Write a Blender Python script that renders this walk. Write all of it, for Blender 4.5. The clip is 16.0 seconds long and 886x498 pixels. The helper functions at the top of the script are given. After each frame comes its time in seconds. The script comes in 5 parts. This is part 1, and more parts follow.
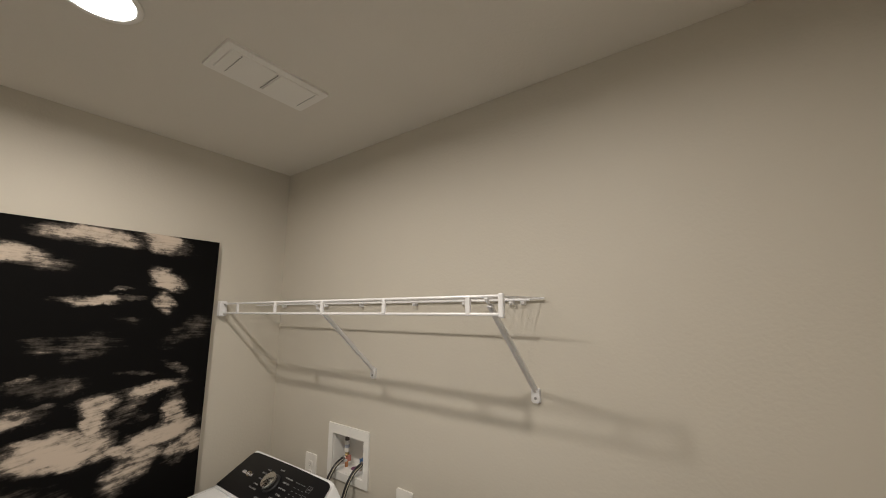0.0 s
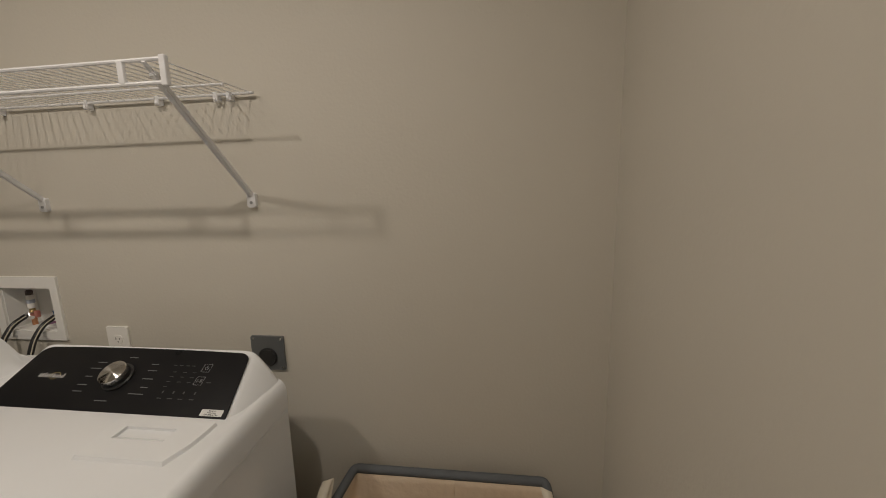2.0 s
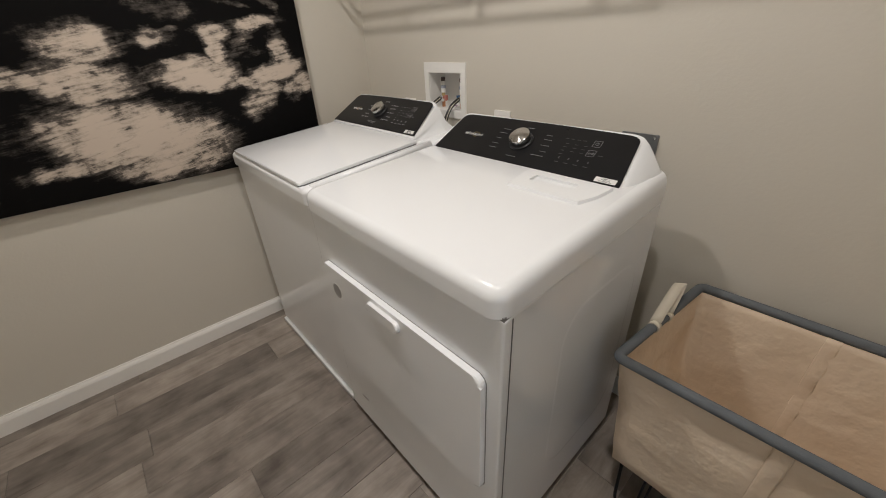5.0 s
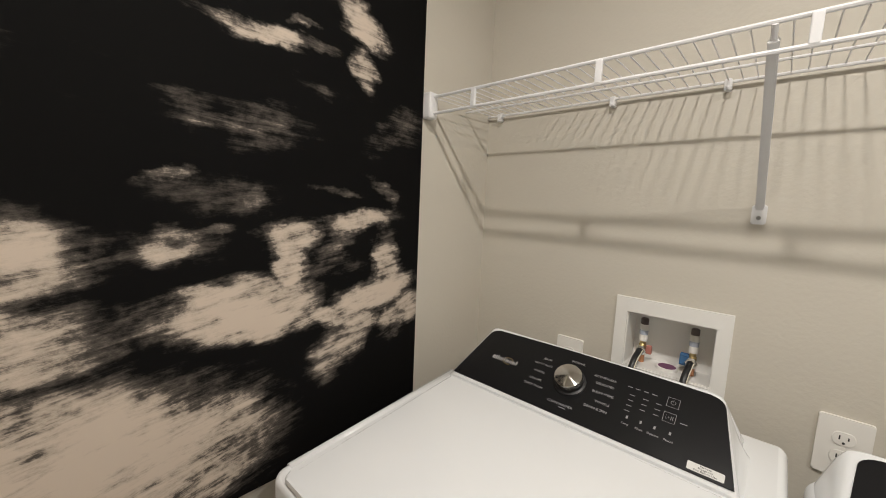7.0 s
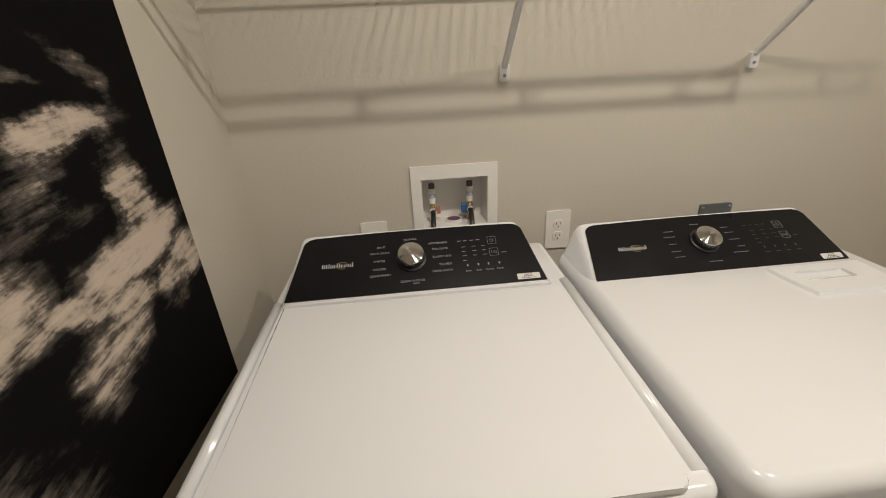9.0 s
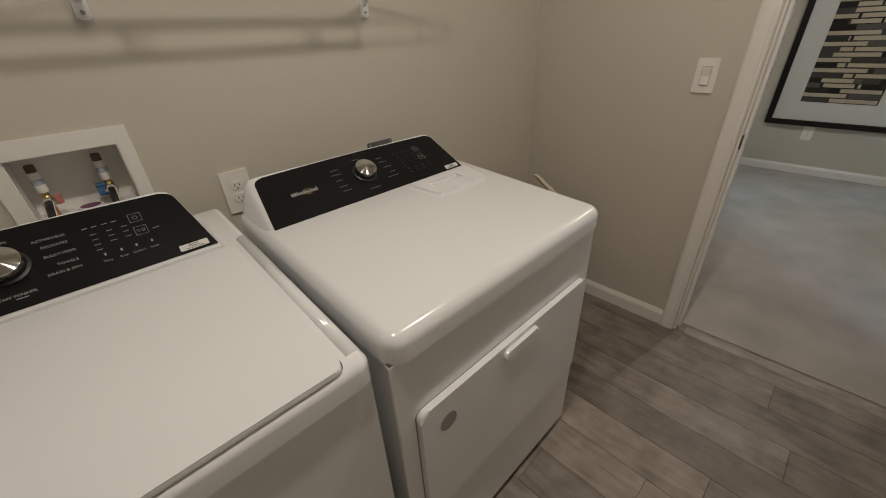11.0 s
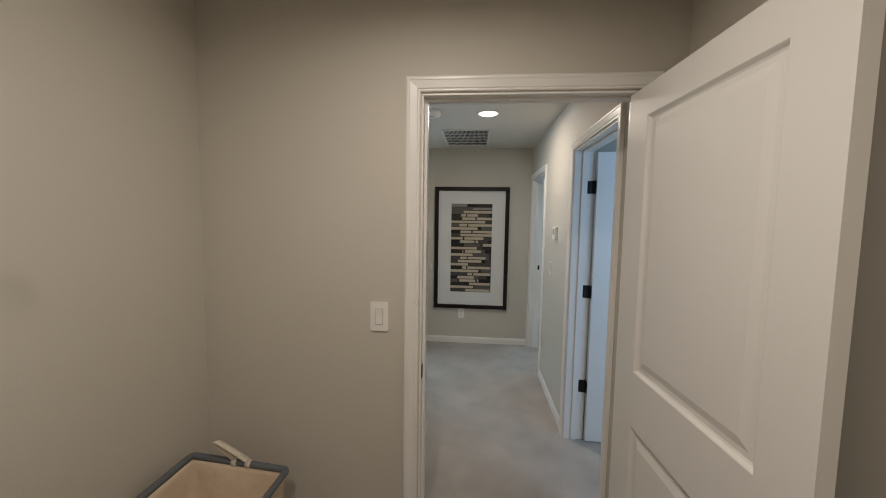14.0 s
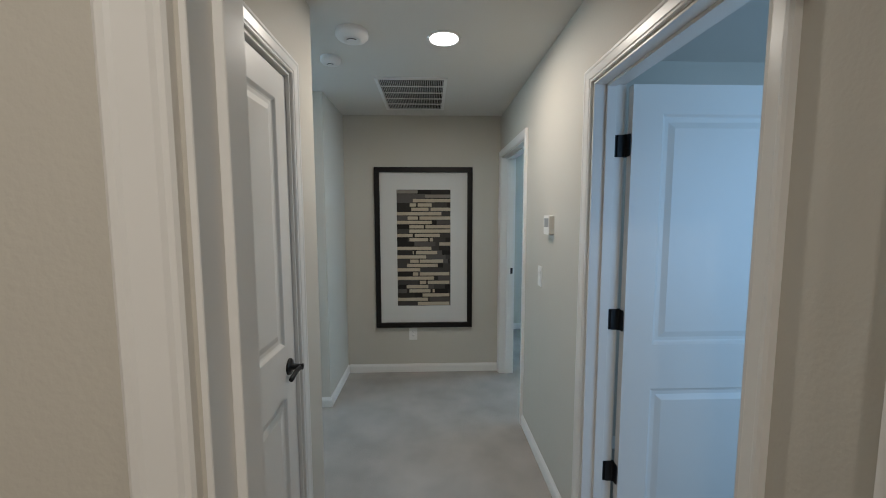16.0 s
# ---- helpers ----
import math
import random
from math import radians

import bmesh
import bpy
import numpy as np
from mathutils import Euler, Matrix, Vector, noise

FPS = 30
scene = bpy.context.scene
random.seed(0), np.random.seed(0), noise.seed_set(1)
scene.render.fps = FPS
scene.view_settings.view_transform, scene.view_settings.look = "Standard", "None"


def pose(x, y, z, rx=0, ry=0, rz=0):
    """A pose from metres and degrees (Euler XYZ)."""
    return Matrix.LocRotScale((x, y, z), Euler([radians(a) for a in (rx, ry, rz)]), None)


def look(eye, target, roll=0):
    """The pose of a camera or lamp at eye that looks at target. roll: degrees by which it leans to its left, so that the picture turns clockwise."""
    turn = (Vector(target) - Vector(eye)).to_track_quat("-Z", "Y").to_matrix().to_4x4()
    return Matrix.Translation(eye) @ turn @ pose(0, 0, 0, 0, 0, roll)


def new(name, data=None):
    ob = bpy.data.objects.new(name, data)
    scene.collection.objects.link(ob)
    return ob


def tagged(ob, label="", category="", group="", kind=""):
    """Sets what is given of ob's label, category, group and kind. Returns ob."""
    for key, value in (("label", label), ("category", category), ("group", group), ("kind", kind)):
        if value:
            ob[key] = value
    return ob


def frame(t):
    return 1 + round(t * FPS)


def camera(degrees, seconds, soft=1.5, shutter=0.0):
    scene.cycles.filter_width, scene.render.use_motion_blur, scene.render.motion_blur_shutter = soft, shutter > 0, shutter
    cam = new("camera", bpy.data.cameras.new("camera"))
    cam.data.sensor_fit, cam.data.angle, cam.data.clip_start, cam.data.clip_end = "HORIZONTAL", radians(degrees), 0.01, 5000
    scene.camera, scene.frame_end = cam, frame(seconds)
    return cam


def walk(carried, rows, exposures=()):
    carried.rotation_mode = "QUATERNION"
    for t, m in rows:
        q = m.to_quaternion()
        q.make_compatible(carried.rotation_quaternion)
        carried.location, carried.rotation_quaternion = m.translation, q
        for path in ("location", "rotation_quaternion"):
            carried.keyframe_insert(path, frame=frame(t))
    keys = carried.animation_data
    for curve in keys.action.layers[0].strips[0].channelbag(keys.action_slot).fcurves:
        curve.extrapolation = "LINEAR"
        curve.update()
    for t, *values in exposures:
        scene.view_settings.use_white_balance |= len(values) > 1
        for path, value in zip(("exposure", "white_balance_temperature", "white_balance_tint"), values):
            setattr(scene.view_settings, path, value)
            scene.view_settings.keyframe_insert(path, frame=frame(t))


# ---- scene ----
cam = camera(99.9, 16.0, soft=1.0)

# seconds, eye, target, roll
PATH = [
    (0, (1.961, -1.119, 1.673), (0.792, 0.469, 2.006), -0.0),
    (0.5, (2.055, -1.076, 1.671), (1.194, 0.696, 2.014), -0.8),
    (1, (2.141, -1.056, 1.64), (1.579, 0.845, 1.903), -1.3),
    (1.5, (2.181, -1.059, 1.561), (1.825, 0.909, 1.61), -1.9),
    (2, (2.171, -1.007, 1.449), (1.912, 0.948, 1.119), -1.5),
    (2.5, (2.157, -0.945, 1.319), (1.945, 0.876, 0.519), -0.9),
    (3, (2.124, -0.948, 1.207), (1.962, 0.704, 0.092), -1.2),
    (3.5, (2.125, -0.964, 1.167), (1.979, 0.559, -0.122), -2.5),
    (4, (2.124, -0.987, 1.149), (1.968, 0.488, -0.193), -2.9),
    (4.5, (2.078, -1.05, 1.168), (1.546, 0.408, -0.092), -4.0),
    (5, (1.928, -1.18, 1.273), (0.613, -0.031, 0.298), -2.8),
    (5.2, (1.862, -1.225, 1.326), (0.31, -0.306, 0.461), -2.1),
    (7.3, (0.639, -0.979, 1.442), (-0.491, 0.662, 1.273), -0.1),
    (7.5, (0.542, -0.902, 1.459), (-0.28, 0.897, 1.159), -0.1),
    (8, (0.495, -0.822, 1.436), (0.231, 1.072, 0.852), -1.5),
    (8.5, (0.503, -0.96, 1.431), (0.5, 0.913, 0.729), -1.5),
    (9, (0.523, -1.075, 1.391), (0.655, 0.76, 0.608), -3.2),
    (9.5, (0.558, -1.102, 1.336), (0.934, 0.612, 0.377), -4.4),
    (10, (0.606, -1.149, 1.308), (1.27, 0.387, 0.212), -4.2),
    (10.2, (0.625, -1.165, 1.306), (1.401, 0.303, 0.191), -4.1),
    (12.3, (0.783, -1.283, 1.494), (2.395, -0.233, 0.946), -0.7),
    (12.5, (0.803, -1.309, 1.518), (2.459, -0.289, 1.051), -0.6),
    (13, (0.855, -1.311, 1.558), (2.654, -0.481, 1.286), 0.1),
    (13.5, (0.917, -1.22, 1.566), (2.847, -0.726, 1.398), 0.6),
    (14, (1.016, -1.154, 1.567), (3.002, -0.975, 1.408), 0.9),
    (14.5, (1.226, -1.174, 1.562), (3.22, -1.155, 1.404), 0.5),
    (15, (1.494, -1.211, 1.571), (3.486, -1.229, 1.392), 0.1),
    (15.5, (1.829, -1.147, 1.545), (3.821, -1.202, 1.369), 0.1),
    (16, (2.141, -1.149, 1.518), (4.132, -1.216, 1.341), -0.1),
]
# seconds, stops, kelvin, tint
cam_exposures = [(0.0, -0.22, 6200, 11), (0.5, -0.36, 6250, 11), (1.5, -0.58, 6300, 12), (2.0, -0.60, 6350, 12), (2.5, -0.50, 6450, 13), (3.0, -0.40, 6450, 13), (3.5, -0.22, 6400, 13), (4.0, -0.06, 6350, 13), (4.5, 0.10, 6150, 12), (5.2, 0.06, 5850, 12),
                 (7.5, 0.26, 6100, 10), (8.0, 0.20, 6350, 10), (9.0, -0.06, 6350, 11), (9.5, -0.38, 6350, 11), (10.2, -0.62, 6350, 11), (12.5, -0.56, 6600, 13), (14.0, -0.46, 6300, 13), (15.0, -0.58, 6200, 13),
                 (15.5, -0.58, 6050, 13), (16.0, -0.60, 5950, 10)]
walk(cam, [(t, look(eye, target, roll)) for t, eye, target, roll in PATH], exposures=cam_exposures)

# ---- light ----
W, D, H = 2.49, 1.907, 2.44            # laundry room: width along the back wall, depth, height
XL = 0.05                               # face of the left wall
HALL_L, HALL_R, HALL_E = -0.618, -1.812, 5.672   # hall: left wall, right wall, end wall

world = bpy.data.worlds.new("world")
world.use_nodes = True
scene.world = world
sky = world.node_tree.nodes.new("ShaderNodeTexSky")
sky.sky_type = "NISHITA"
sky.sun_disc = False
sky.sun_elevation, sky.sun_rotation = radians(40), radians(200)
world.node_tree.links.new(sky.outputs[0], world.node_tree.nodes["Background"].inputs[0])
world.node_tree.nodes["Background"].inputs[1].default_value = 0.1


def area_lamp(name, m, power, size, size_y=None, color=(1, 1, 1), disk=False, spread=180):
    data = bpy.data.lights.new(name, "AREA")
    data.energy, data.color, data.size = power, color, size
    data.shape = "DISK" if disk else "RECTANGLE"
    data.size_y = size_y or size
    data.spread = radians(spread)
    ob = new(name, data)
    ob.matrix_world = m
    return ob


ROOM_LAMP = (0.804, -0.978, 2.43)
ROOM_LAMP_2 = (1.713, -0.978, 2.43)
HALL_LAMP = (4.168, -1.224, 2.43)
WARM = (1.0, 0.89, 0.75)
DAY = (0.40, 0.67, 1.0)
for lamp_x, lamp_power in ((ROOM_LAMP[0], 11.2), (ROOM_LAMP_2[0], 9.2)):
    area_lamp("room_lamp", pose(lamp_x, ROOM_LAMP[1], 2.424), lamp_power, 0.075, color=WARM, disk=True, spread=172)
area_lamp("hall_lamp", pose(HALL_LAMP[0], HALL_LAMP[1], 2.424), 16.5, 0.09, color=(1.0, 0.87, 0.71), disk=True)
# daylight that enters by the windows of the rooms beside the hall
area_lamp("bedroom_window_light", pose(2.04, -3.45, 1.45, 90, 0, -90), 33, 1.5, 1.3, color=DAY)
area_lamp("study_window_light", pose(5.6, -4.55, 1.45, -90, 0, 0), 95, 1.3, 1.3, color=DAY)
area_lamp("landing_window_light", pose(4.5, 1.75, 1.5, 90, 0, 0), 46, 1.0, 1.3, color=DAY)

# ---- materials ----


def mat(name, color, rough=0.5, metal=0.0, spec=0.5, coat=0.0, vary=0.06, scale=4.0, bump=0.0, bump_scale=200.0, bump_dist=0.002,
        rough_vary=0.0, detail=4.0):
    m = bpy.data.materials.new(name)
    m.use_nodes = True
    nt = m.node_tree
    b = nt.nodes["Principled BSDF"]
    b.inputs["Roughness"].default_value = rough
    b.inputs["Metallic"].default_value = metal
    b.inputs["Specular IOR Level"].default_value = spec
    b.inputs["Coat Weight"].default_value = coat
    b.inputs["Coat Roughness"].default_value = 0.08
    b.inputs["Base Color"].default_value = (*color, 1)
    co = nt.nodes.new("ShaderNodeTexCoord")
    if vary:
        n = nt.nodes.new("ShaderNodeTexNoise")
        n.inputs["Scale"].default_value = scale
        n.inputs["Detail"].default_value = detail
        n.inputs["Roughness"].default_value = 0.6
        nt.links.new(co.outputs["Object"], n.inputs["Vector"])
        mix = nt.nodes.new("ShaderNodeMix")
        mix.data_type = "RGBA"
        mix.inputs["A"].default_value = (*[c * (1 - vary) for c in color], 1)
        mix.inputs["B"].default_value = (*[min(1, c * (1 + vary)) for c in color], 1)
        nt.links.new(n.outputs["Fac"], mix.inputs["Factor"])
        nt.links.new(mix.outputs["Result"], b.inputs["Base Color"])
        if rough_vary:
            mr = nt.nodes.new("ShaderNodeMapRange")
            mr.inputs["To Min"].default_value = max(0.02, rough - rough_vary)
            mr.inputs["To Max"].default_value = min(1, rough + rough_vary)
            nt.links.new(n.outputs["Fac"], mr.inputs["Value"])
            nt.links.new(mr.outputs["Result"], b.inputs["Roughness"])
    if bump:
        n2 = nt.nodes.new("ShaderNodeTexNoise")
        n2.inputs["Scale"].default_value = bump_scale
        n2.inputs["Detail"].default_value = 3
        nt.links.new(co.outputs["Object"], n2.inputs["Vector"])
        bp = nt.nodes.new("ShaderNodeBump")
        bp.inputs["Strength"].default_value = bump
        bp.inputs["Distance"].default_value = bump_dist
        nt.links.new(n2.outputs["Fac"], bp.inputs["Height"])
        nt.links.new(bp.outputs["Normal"], b.inputs["Normal"])
    return m


def glow(name, color, strength):
    m = bpy.data.materials.new(name)
    m.use_nodes = True
    b = m.node_tree.nodes["Principled BSDF"]
    b.inputs["Base Color"].default_value = (0.8, 0.8, 0.8, 1)
    b.inputs["Emission Color"].default_value = (*color, 1)
    b.inputs["Emission Strength"].default_value = strength
    return m


M_WALL = mat("wall_paint", (0.596, 0.560, 0.487), 0.62, vary=0.035, scale=1.3, bump=0.40, bump_scale=105, bump_dist=0.0015)
M_CEIL = mat("ceiling_paint", (0.72, 0.685, 0.625), 0.85, vary=0.03, scale=1.5, bump=0.5, bump_scale=110, bump_dist=0.0015)
M_TRIM = mat("trim_paint", (0.83, 0.81, 0.77), 0.32, vary=0.03, scale=3, bump=0.06, bump_scale=60, bump_dist=0.001, rough_vary=0.06)
M_DOOR = mat("door_paint", (0.80, 0.78, 0.74), 0.38, vary=0.03, scale=2.5, bump=0.10, bump_scale=160, bump_dist=0.0006, rough_vary=0.06)
M_ENAMEL = mat("white_enamel", (0.80, 0.815, 0.83), 0.16, coat=0.35, vary=0.02, scale=3, bump=0.03, bump_scale=260, bump_dist=0.0004, rough_vary=0.05)
# near-black that stands in for shade in gaps and under the cabinets
M_GAP_SHADE = mat("gap_shade", (0.10, 0.10, 0.10), 0.5, vary=0.05)
M_SEAM = mat("seam_shadow", (0.22, 0.22, 0.22), 0.6, vary=0.05)
M_PANEL = mat("console_face", (0.009, 0.009, 0.010), 0.30, spec=0.22, vary=0.15, scale=9, rough_vary=0.06)
M_PRINT = mat("console_print", (0.36, 0.36, 0.37), 0.5, vary=0.05)
M_PRINTMID = mat("console_print_grey", (0.17, 0.17, 0.175), 0.5, vary=0.05)
M_PRINTDIM = mat("console_print_faint", (0.075, 0.075, 0.077), 0.5, vary=0.05)
M_LOGO = mat("logo_print", (0.72, 0.72, 0.72), 0.35, vary=0.03)
M_GOLD = mat("logo_ring", (0.55, 0.42, 0.18), 0.35, metal=0.6, vary=0.05)
M_CHROME = mat("brushed_metal", (0.72, 0.71, 0.69), 0.22, metal=1.0, vary=0.05, scale=30, rough_vary=0.06)
M_BLACKPL = mat("black_plastic", (0.02, 0.02, 0.021), 0.38, vary=0.1, scale=20)
M_BLACKMT = mat("matte_black_metal", (0.012, 0.012, 0.013), 0.42, metal=0.4, vary=0.1, scale=20)
M_WIRE = mat("white_wire", (0.78, 0.78, 0.79), 0.35, vary=0.04, scale=10)
M_PLATE = mat("white_plate", (0.84, 0.82, 0.78), 0.35, vary=0.02, scale=10)
M_GROOVE_SHADE = mat("switch_groove_shade", (0.42, 0.41, 0.39), 0.5, vary=0.03)
M_SLOT = mat("dark_slot", (0.03, 0.03, 0.03), 0.6, vary=0)
M_STEEL = mat("dull_steel_plate", (0.22, 0.23, 0.24), 0.42, metal=0.7, vary=0.1, scale=12, rough_vary=0.08)
M_BOX = mat("box_plastic", (0.84, 0.83, 0.80), 0.42, vary=0.03, scale=12)
M_COPPER = mat("copper_pipe", (0.60, 0.30, 0.16), 0.35, metal=1.0, vary=0.15, scale=40)
M_BRASS = mat("brass_valve", (0.55, 0.42, 0.20), 0.35, metal=1.0, vary=0.1, scale=40)
M_RED = mat("red_handle", (0.46, 0.18, 0.14), 0.45, vary=0.05)
M_BLUE = mat("blue_handle", (0.06, 0.16, 0.34), 0.45, vary=0.05)
M_BAND = mat("label_band", (0.42, 0.46, 0.55), 0.5, vary=0.1, scale=60)
M_CAPD = mat("dark_cap", (0.10, 0.075, 0.07), 0.5, vary=0.1)
M_PURPLE = mat("purple_primer", (0.16, 0.05, 0.12), 0.5, vary=0.2, scale=30)
M_CANVAS = mat("cotton_canvas", (0.73, 0.60, 0.455), 0.9, vary=0.10, scale=9, bump=0.7, bump_scale=20, bump_dist=0.010, detail=7)
M_HAMRIM = mat("grey_canvas_trim", (0.115, 0.125, 0.135), 0.85, vary=0.12, scale=25, bump=0.5, bump_scale=400, bump_dist=0.001)
M_STRAP = mat("cream_webbing", (0.66, 0.60, 0.49), 0.85, vary=0.06, scale=30, bump=0.4, bump_scale=500, bump_dist=0.0008)
M_STICKER = mat("sticker", (0.70, 0.70, 0.68), 0.5, vary=0.03)
M_GREY = mat("grey_plastic", (0.30, 0.30, 0.30), 0.45, vary=0.05)
M_DARK = mat("duct_shade", (0.012, 0.012, 0.012), 0.8, vary=0)
M_MAT = mat("picture_mat", (0.70, 0.69, 0.66), 0.8, vary=0.02, bump=0.15, bump_scale=400, bump_dist=0.0004)
M_FRAMEB = mat("black_frame_wood", (0.009, 0.008, 0.008), 0.45, spec=0.3, vary=0.2, scale=14)
M_LENS = glow("lamp_lens", (1.0, 0.95, 0.85), 12.0)
M_GROUT = mat("floor_joint", (0.17, 0.15, 0.13), 0.9, vary=0.1, scale=30)


def island_wood():
    m = bpy.data.materials.new("wood_look_tile")
    m.use_nodes = True
    nt = m.node_tree
    b = nt.nodes["Principled BSDF"]
    b.inputs["Roughness"].default_value = 0.42
    info = nt.nodes.new("ShaderNodeObjectInfo")
    geo = nt.nodes.new("ShaderNodeNewGeometry")
    off = nt.nodes.new("ShaderNodeVectorMath")
    off.operation = "MULTIPLY_ADD"
    comb = nt.nodes.new("ShaderNodeCombineXYZ")
    nt.links.new(info.outputs["Random"], comb.inputs[0])
    nt.links.new(info.outputs["Random"], comb.inputs[1])
    nt.links.new(comb.outputs[0], off.inputs[0])
    off.inputs[1].default_value = (37, 91, 0)
    nt.links.new(geo.outputs["Position"], off.inputs[2])
    mp = nt.nodes.new("ShaderNodeMapping")
    mp.inputs["Scale"].default_value = (15, 2.4, 1)
    nt.links.new(off.outputs[0], mp.inputs["Vector"])
    grain = nt.nodes.new("ShaderNodeTexNoise")
    grain.inputs["Scale"].default_value = 1.6
    grain.inputs["Detail"].default_value = 8
    grain.inputs["Roughness"].default_value = 0.65
    grain.inputs["Distortion"].default_value = 0.6
    nt.links.new(mp.outputs[0], grain.inputs["Vector"])
    cloud = nt.nodes.new("ShaderNodeTexNoise")
    cloud.inputs["Scale"].default_value = 8.0
    cloud.inputs["Detail"].default_value = 5
    nt.links.new(off.outputs[0], cloud.inputs["Vector"])
    add = nt.nodes.new("ShaderNodeMath")
    add.operation = "MULTIPLY_ADD"
    add.inputs[1].default_value = 0.48
    nt.links.new(grain.outputs["Fac"], add.inputs[0])
    sc = nt.nodes.new("ShaderNodeMath")
    sc.operation = "MULTIPLY"
    sc.inputs[1].default_value = 0.52
    nt.links.new(cloud.outputs["Fac"], sc.inputs[0])
    nt.links.new(sc.outputs[0], add.inputs[2])
    ramp = nt.nodes.new("ShaderNodeValToRGB")
    ramp.color_ramp.elements[0].position = 0.33
    ramp.color_ramp.elements[0].color = (0.118, 0.097, 0.082, 1)
    ramp.color_ramp.elements[1].position = 0.66
    ramp.color_ramp.elements[1].color = (0.350, 0.305, 0.262, 1)
    nt.links.new(add.outputs[0], ramp.inputs["Fac"])
    tone = nt.nodes.new("ShaderNodeMapRange")
    tone.inputs["To Min"].default_value = 0.70
    tone.inputs["To Max"].default_value = 1.26
    nt.links.new(info.outputs["Random"], tone.inputs["Value"])
    mul = nt.nodes.new("ShaderNodeVectorMath")
    mul.operation = "SCALE"
    nt.links.new(ramp.outputs["Color"], mul.inputs[0])
    nt.links.new(tone.outputs["Result"], mul.inputs["Scale"])
    nt.links.new(mul.outputs[0], b.inputs["Base Color"])
    bp = nt.nodes.new("ShaderNodeBump")
    bp.inputs["Strength"].default_value = 0.15
    bp.inputs["Distance"].default_value = 0.001
    nt.links.new(grain.outputs["Fac"], bp.inputs["Height"])
    nt.links.new(bp.outputs["Normal"], b.inputs["Normal"])
    return m


M_WOOD = island_wood()


def carpet():
    m = mat("carpet", (0.30, 0.28, 0.255), 0.97, spec=0.1, vary=0.0)
    nt = m.node_tree
    b = nt.nodes["Principled BSDF"]
    co = nt.nodes.new("ShaderNodeTexCoord")
    big = nt.nodes.new("ShaderNodeTexNoise")
    big.inputs["Scale"].default_value = 3.4
    big.inputs["Detail"].default_value = 5
    small = nt.nodes.new("ShaderNodeTexNoise")
    small.inputs["Scale"].default_value = 240
    small.inputs["Detail"].default_value = 4
    for n in (big, small):
        nt.links.new(co.outputs["Object"], n.inputs["Vector"])
    av = nt.nodes.new("ShaderNodeMath")
    av.operation = "MULTIPLY_ADD"
    av.inputs[1].default_value = 0.55
    half = nt.nodes.new("ShaderNodeMath")
    half.operation = "MULTIPLY"
    half.inputs[1].default_value = 0.45
    nt.links.new(small.outputs["Fac"], half.inputs[0])
    nt.links.new(big.outputs["Fac"], av.inputs[0])
    nt.links.new(half.outputs[0], av.inputs[2])
    ramp = nt.nodes.new("ShaderNodeValToRGB")
    ramp.color_ramp.elements[0].position = 0.32
    ramp.color_ramp.elements[0].color = (0.350, 0.324, 0.292, 1)
    ramp.color_ramp.elements[1].position = 0.68
    ramp.color_ramp.elements[1].color = (0.535, 0.500, 0.458, 1)
    nt.links.new(av.outputs[0], ramp.inputs["Fac"])
    nt.links.new(ramp.outputs["Color"], b.inputs["Base Color"])
    bp = nt.nodes.new("ShaderNodeBump")
    bp.inputs["Strength"].default_value = 0.8
    bp.inputs["Distance"].default_value = 0.006
    nt.links.new(small.outputs["Fac"], bp.inputs["Height"])
    nt.links.new(bp.outputs["Normal"], b.inputs["Normal"])
    return m


M_CARPET = carpet()

# ---- mesh helpers ----


def link(name, bm, material, parent=None, label="", smooth=False):
    me = bpy.data.meshes.new(name)
    bm.to_mesh(me)
    bm.free()
    for m in material if isinstance(material, (list, tuple)) else [material]:
        me.materials.append(m)
    if smooth:
        for p in me.polygons:
            p.use_smooth = True
    ob = new(name, me)
    if parent is not None:
        ob.parent = parent
    if label:
        ob["label"] = label
    return ob


part = link


def thing(name, label, category, group="", at=None):
    ob = new(name)
    ob.empty_display_size = 0.1
    if at is not None:
        ob.matrix_world = at
    return tagged(ob, label, category, group)


def structure(ob, label="", category=""):
    return tagged(ob, label, category, "", "structure")


def box(x0, x1, y0, y1, z0, z1, bevel=0.0, seg=2, bm=None):
    bm = bm or bmesh.new()
    made = bmesh.ops.create_cube(bm, size=1)["verts"]
    for v in made:
        v.co = Vector(((x0 + x1) / 2 + v.co.x * (x1 - x0), (y0 + y1) / 2 + v.co.y * (y1 - y0), (z0 + z1) / 2 + v.co.z * (z1 - z0)))
    if bevel:
        edges = list({e for v in made for e in v.link_edges})
        bmesh.ops.bevel(bm, geom=edges, offset=bevel, segments=seg, affect="EDGES", profile=0.5)
    return bm


def turn(bm, m):
    bmesh.ops.transform(bm, matrix=m, verts=bm.verts)
    return bm


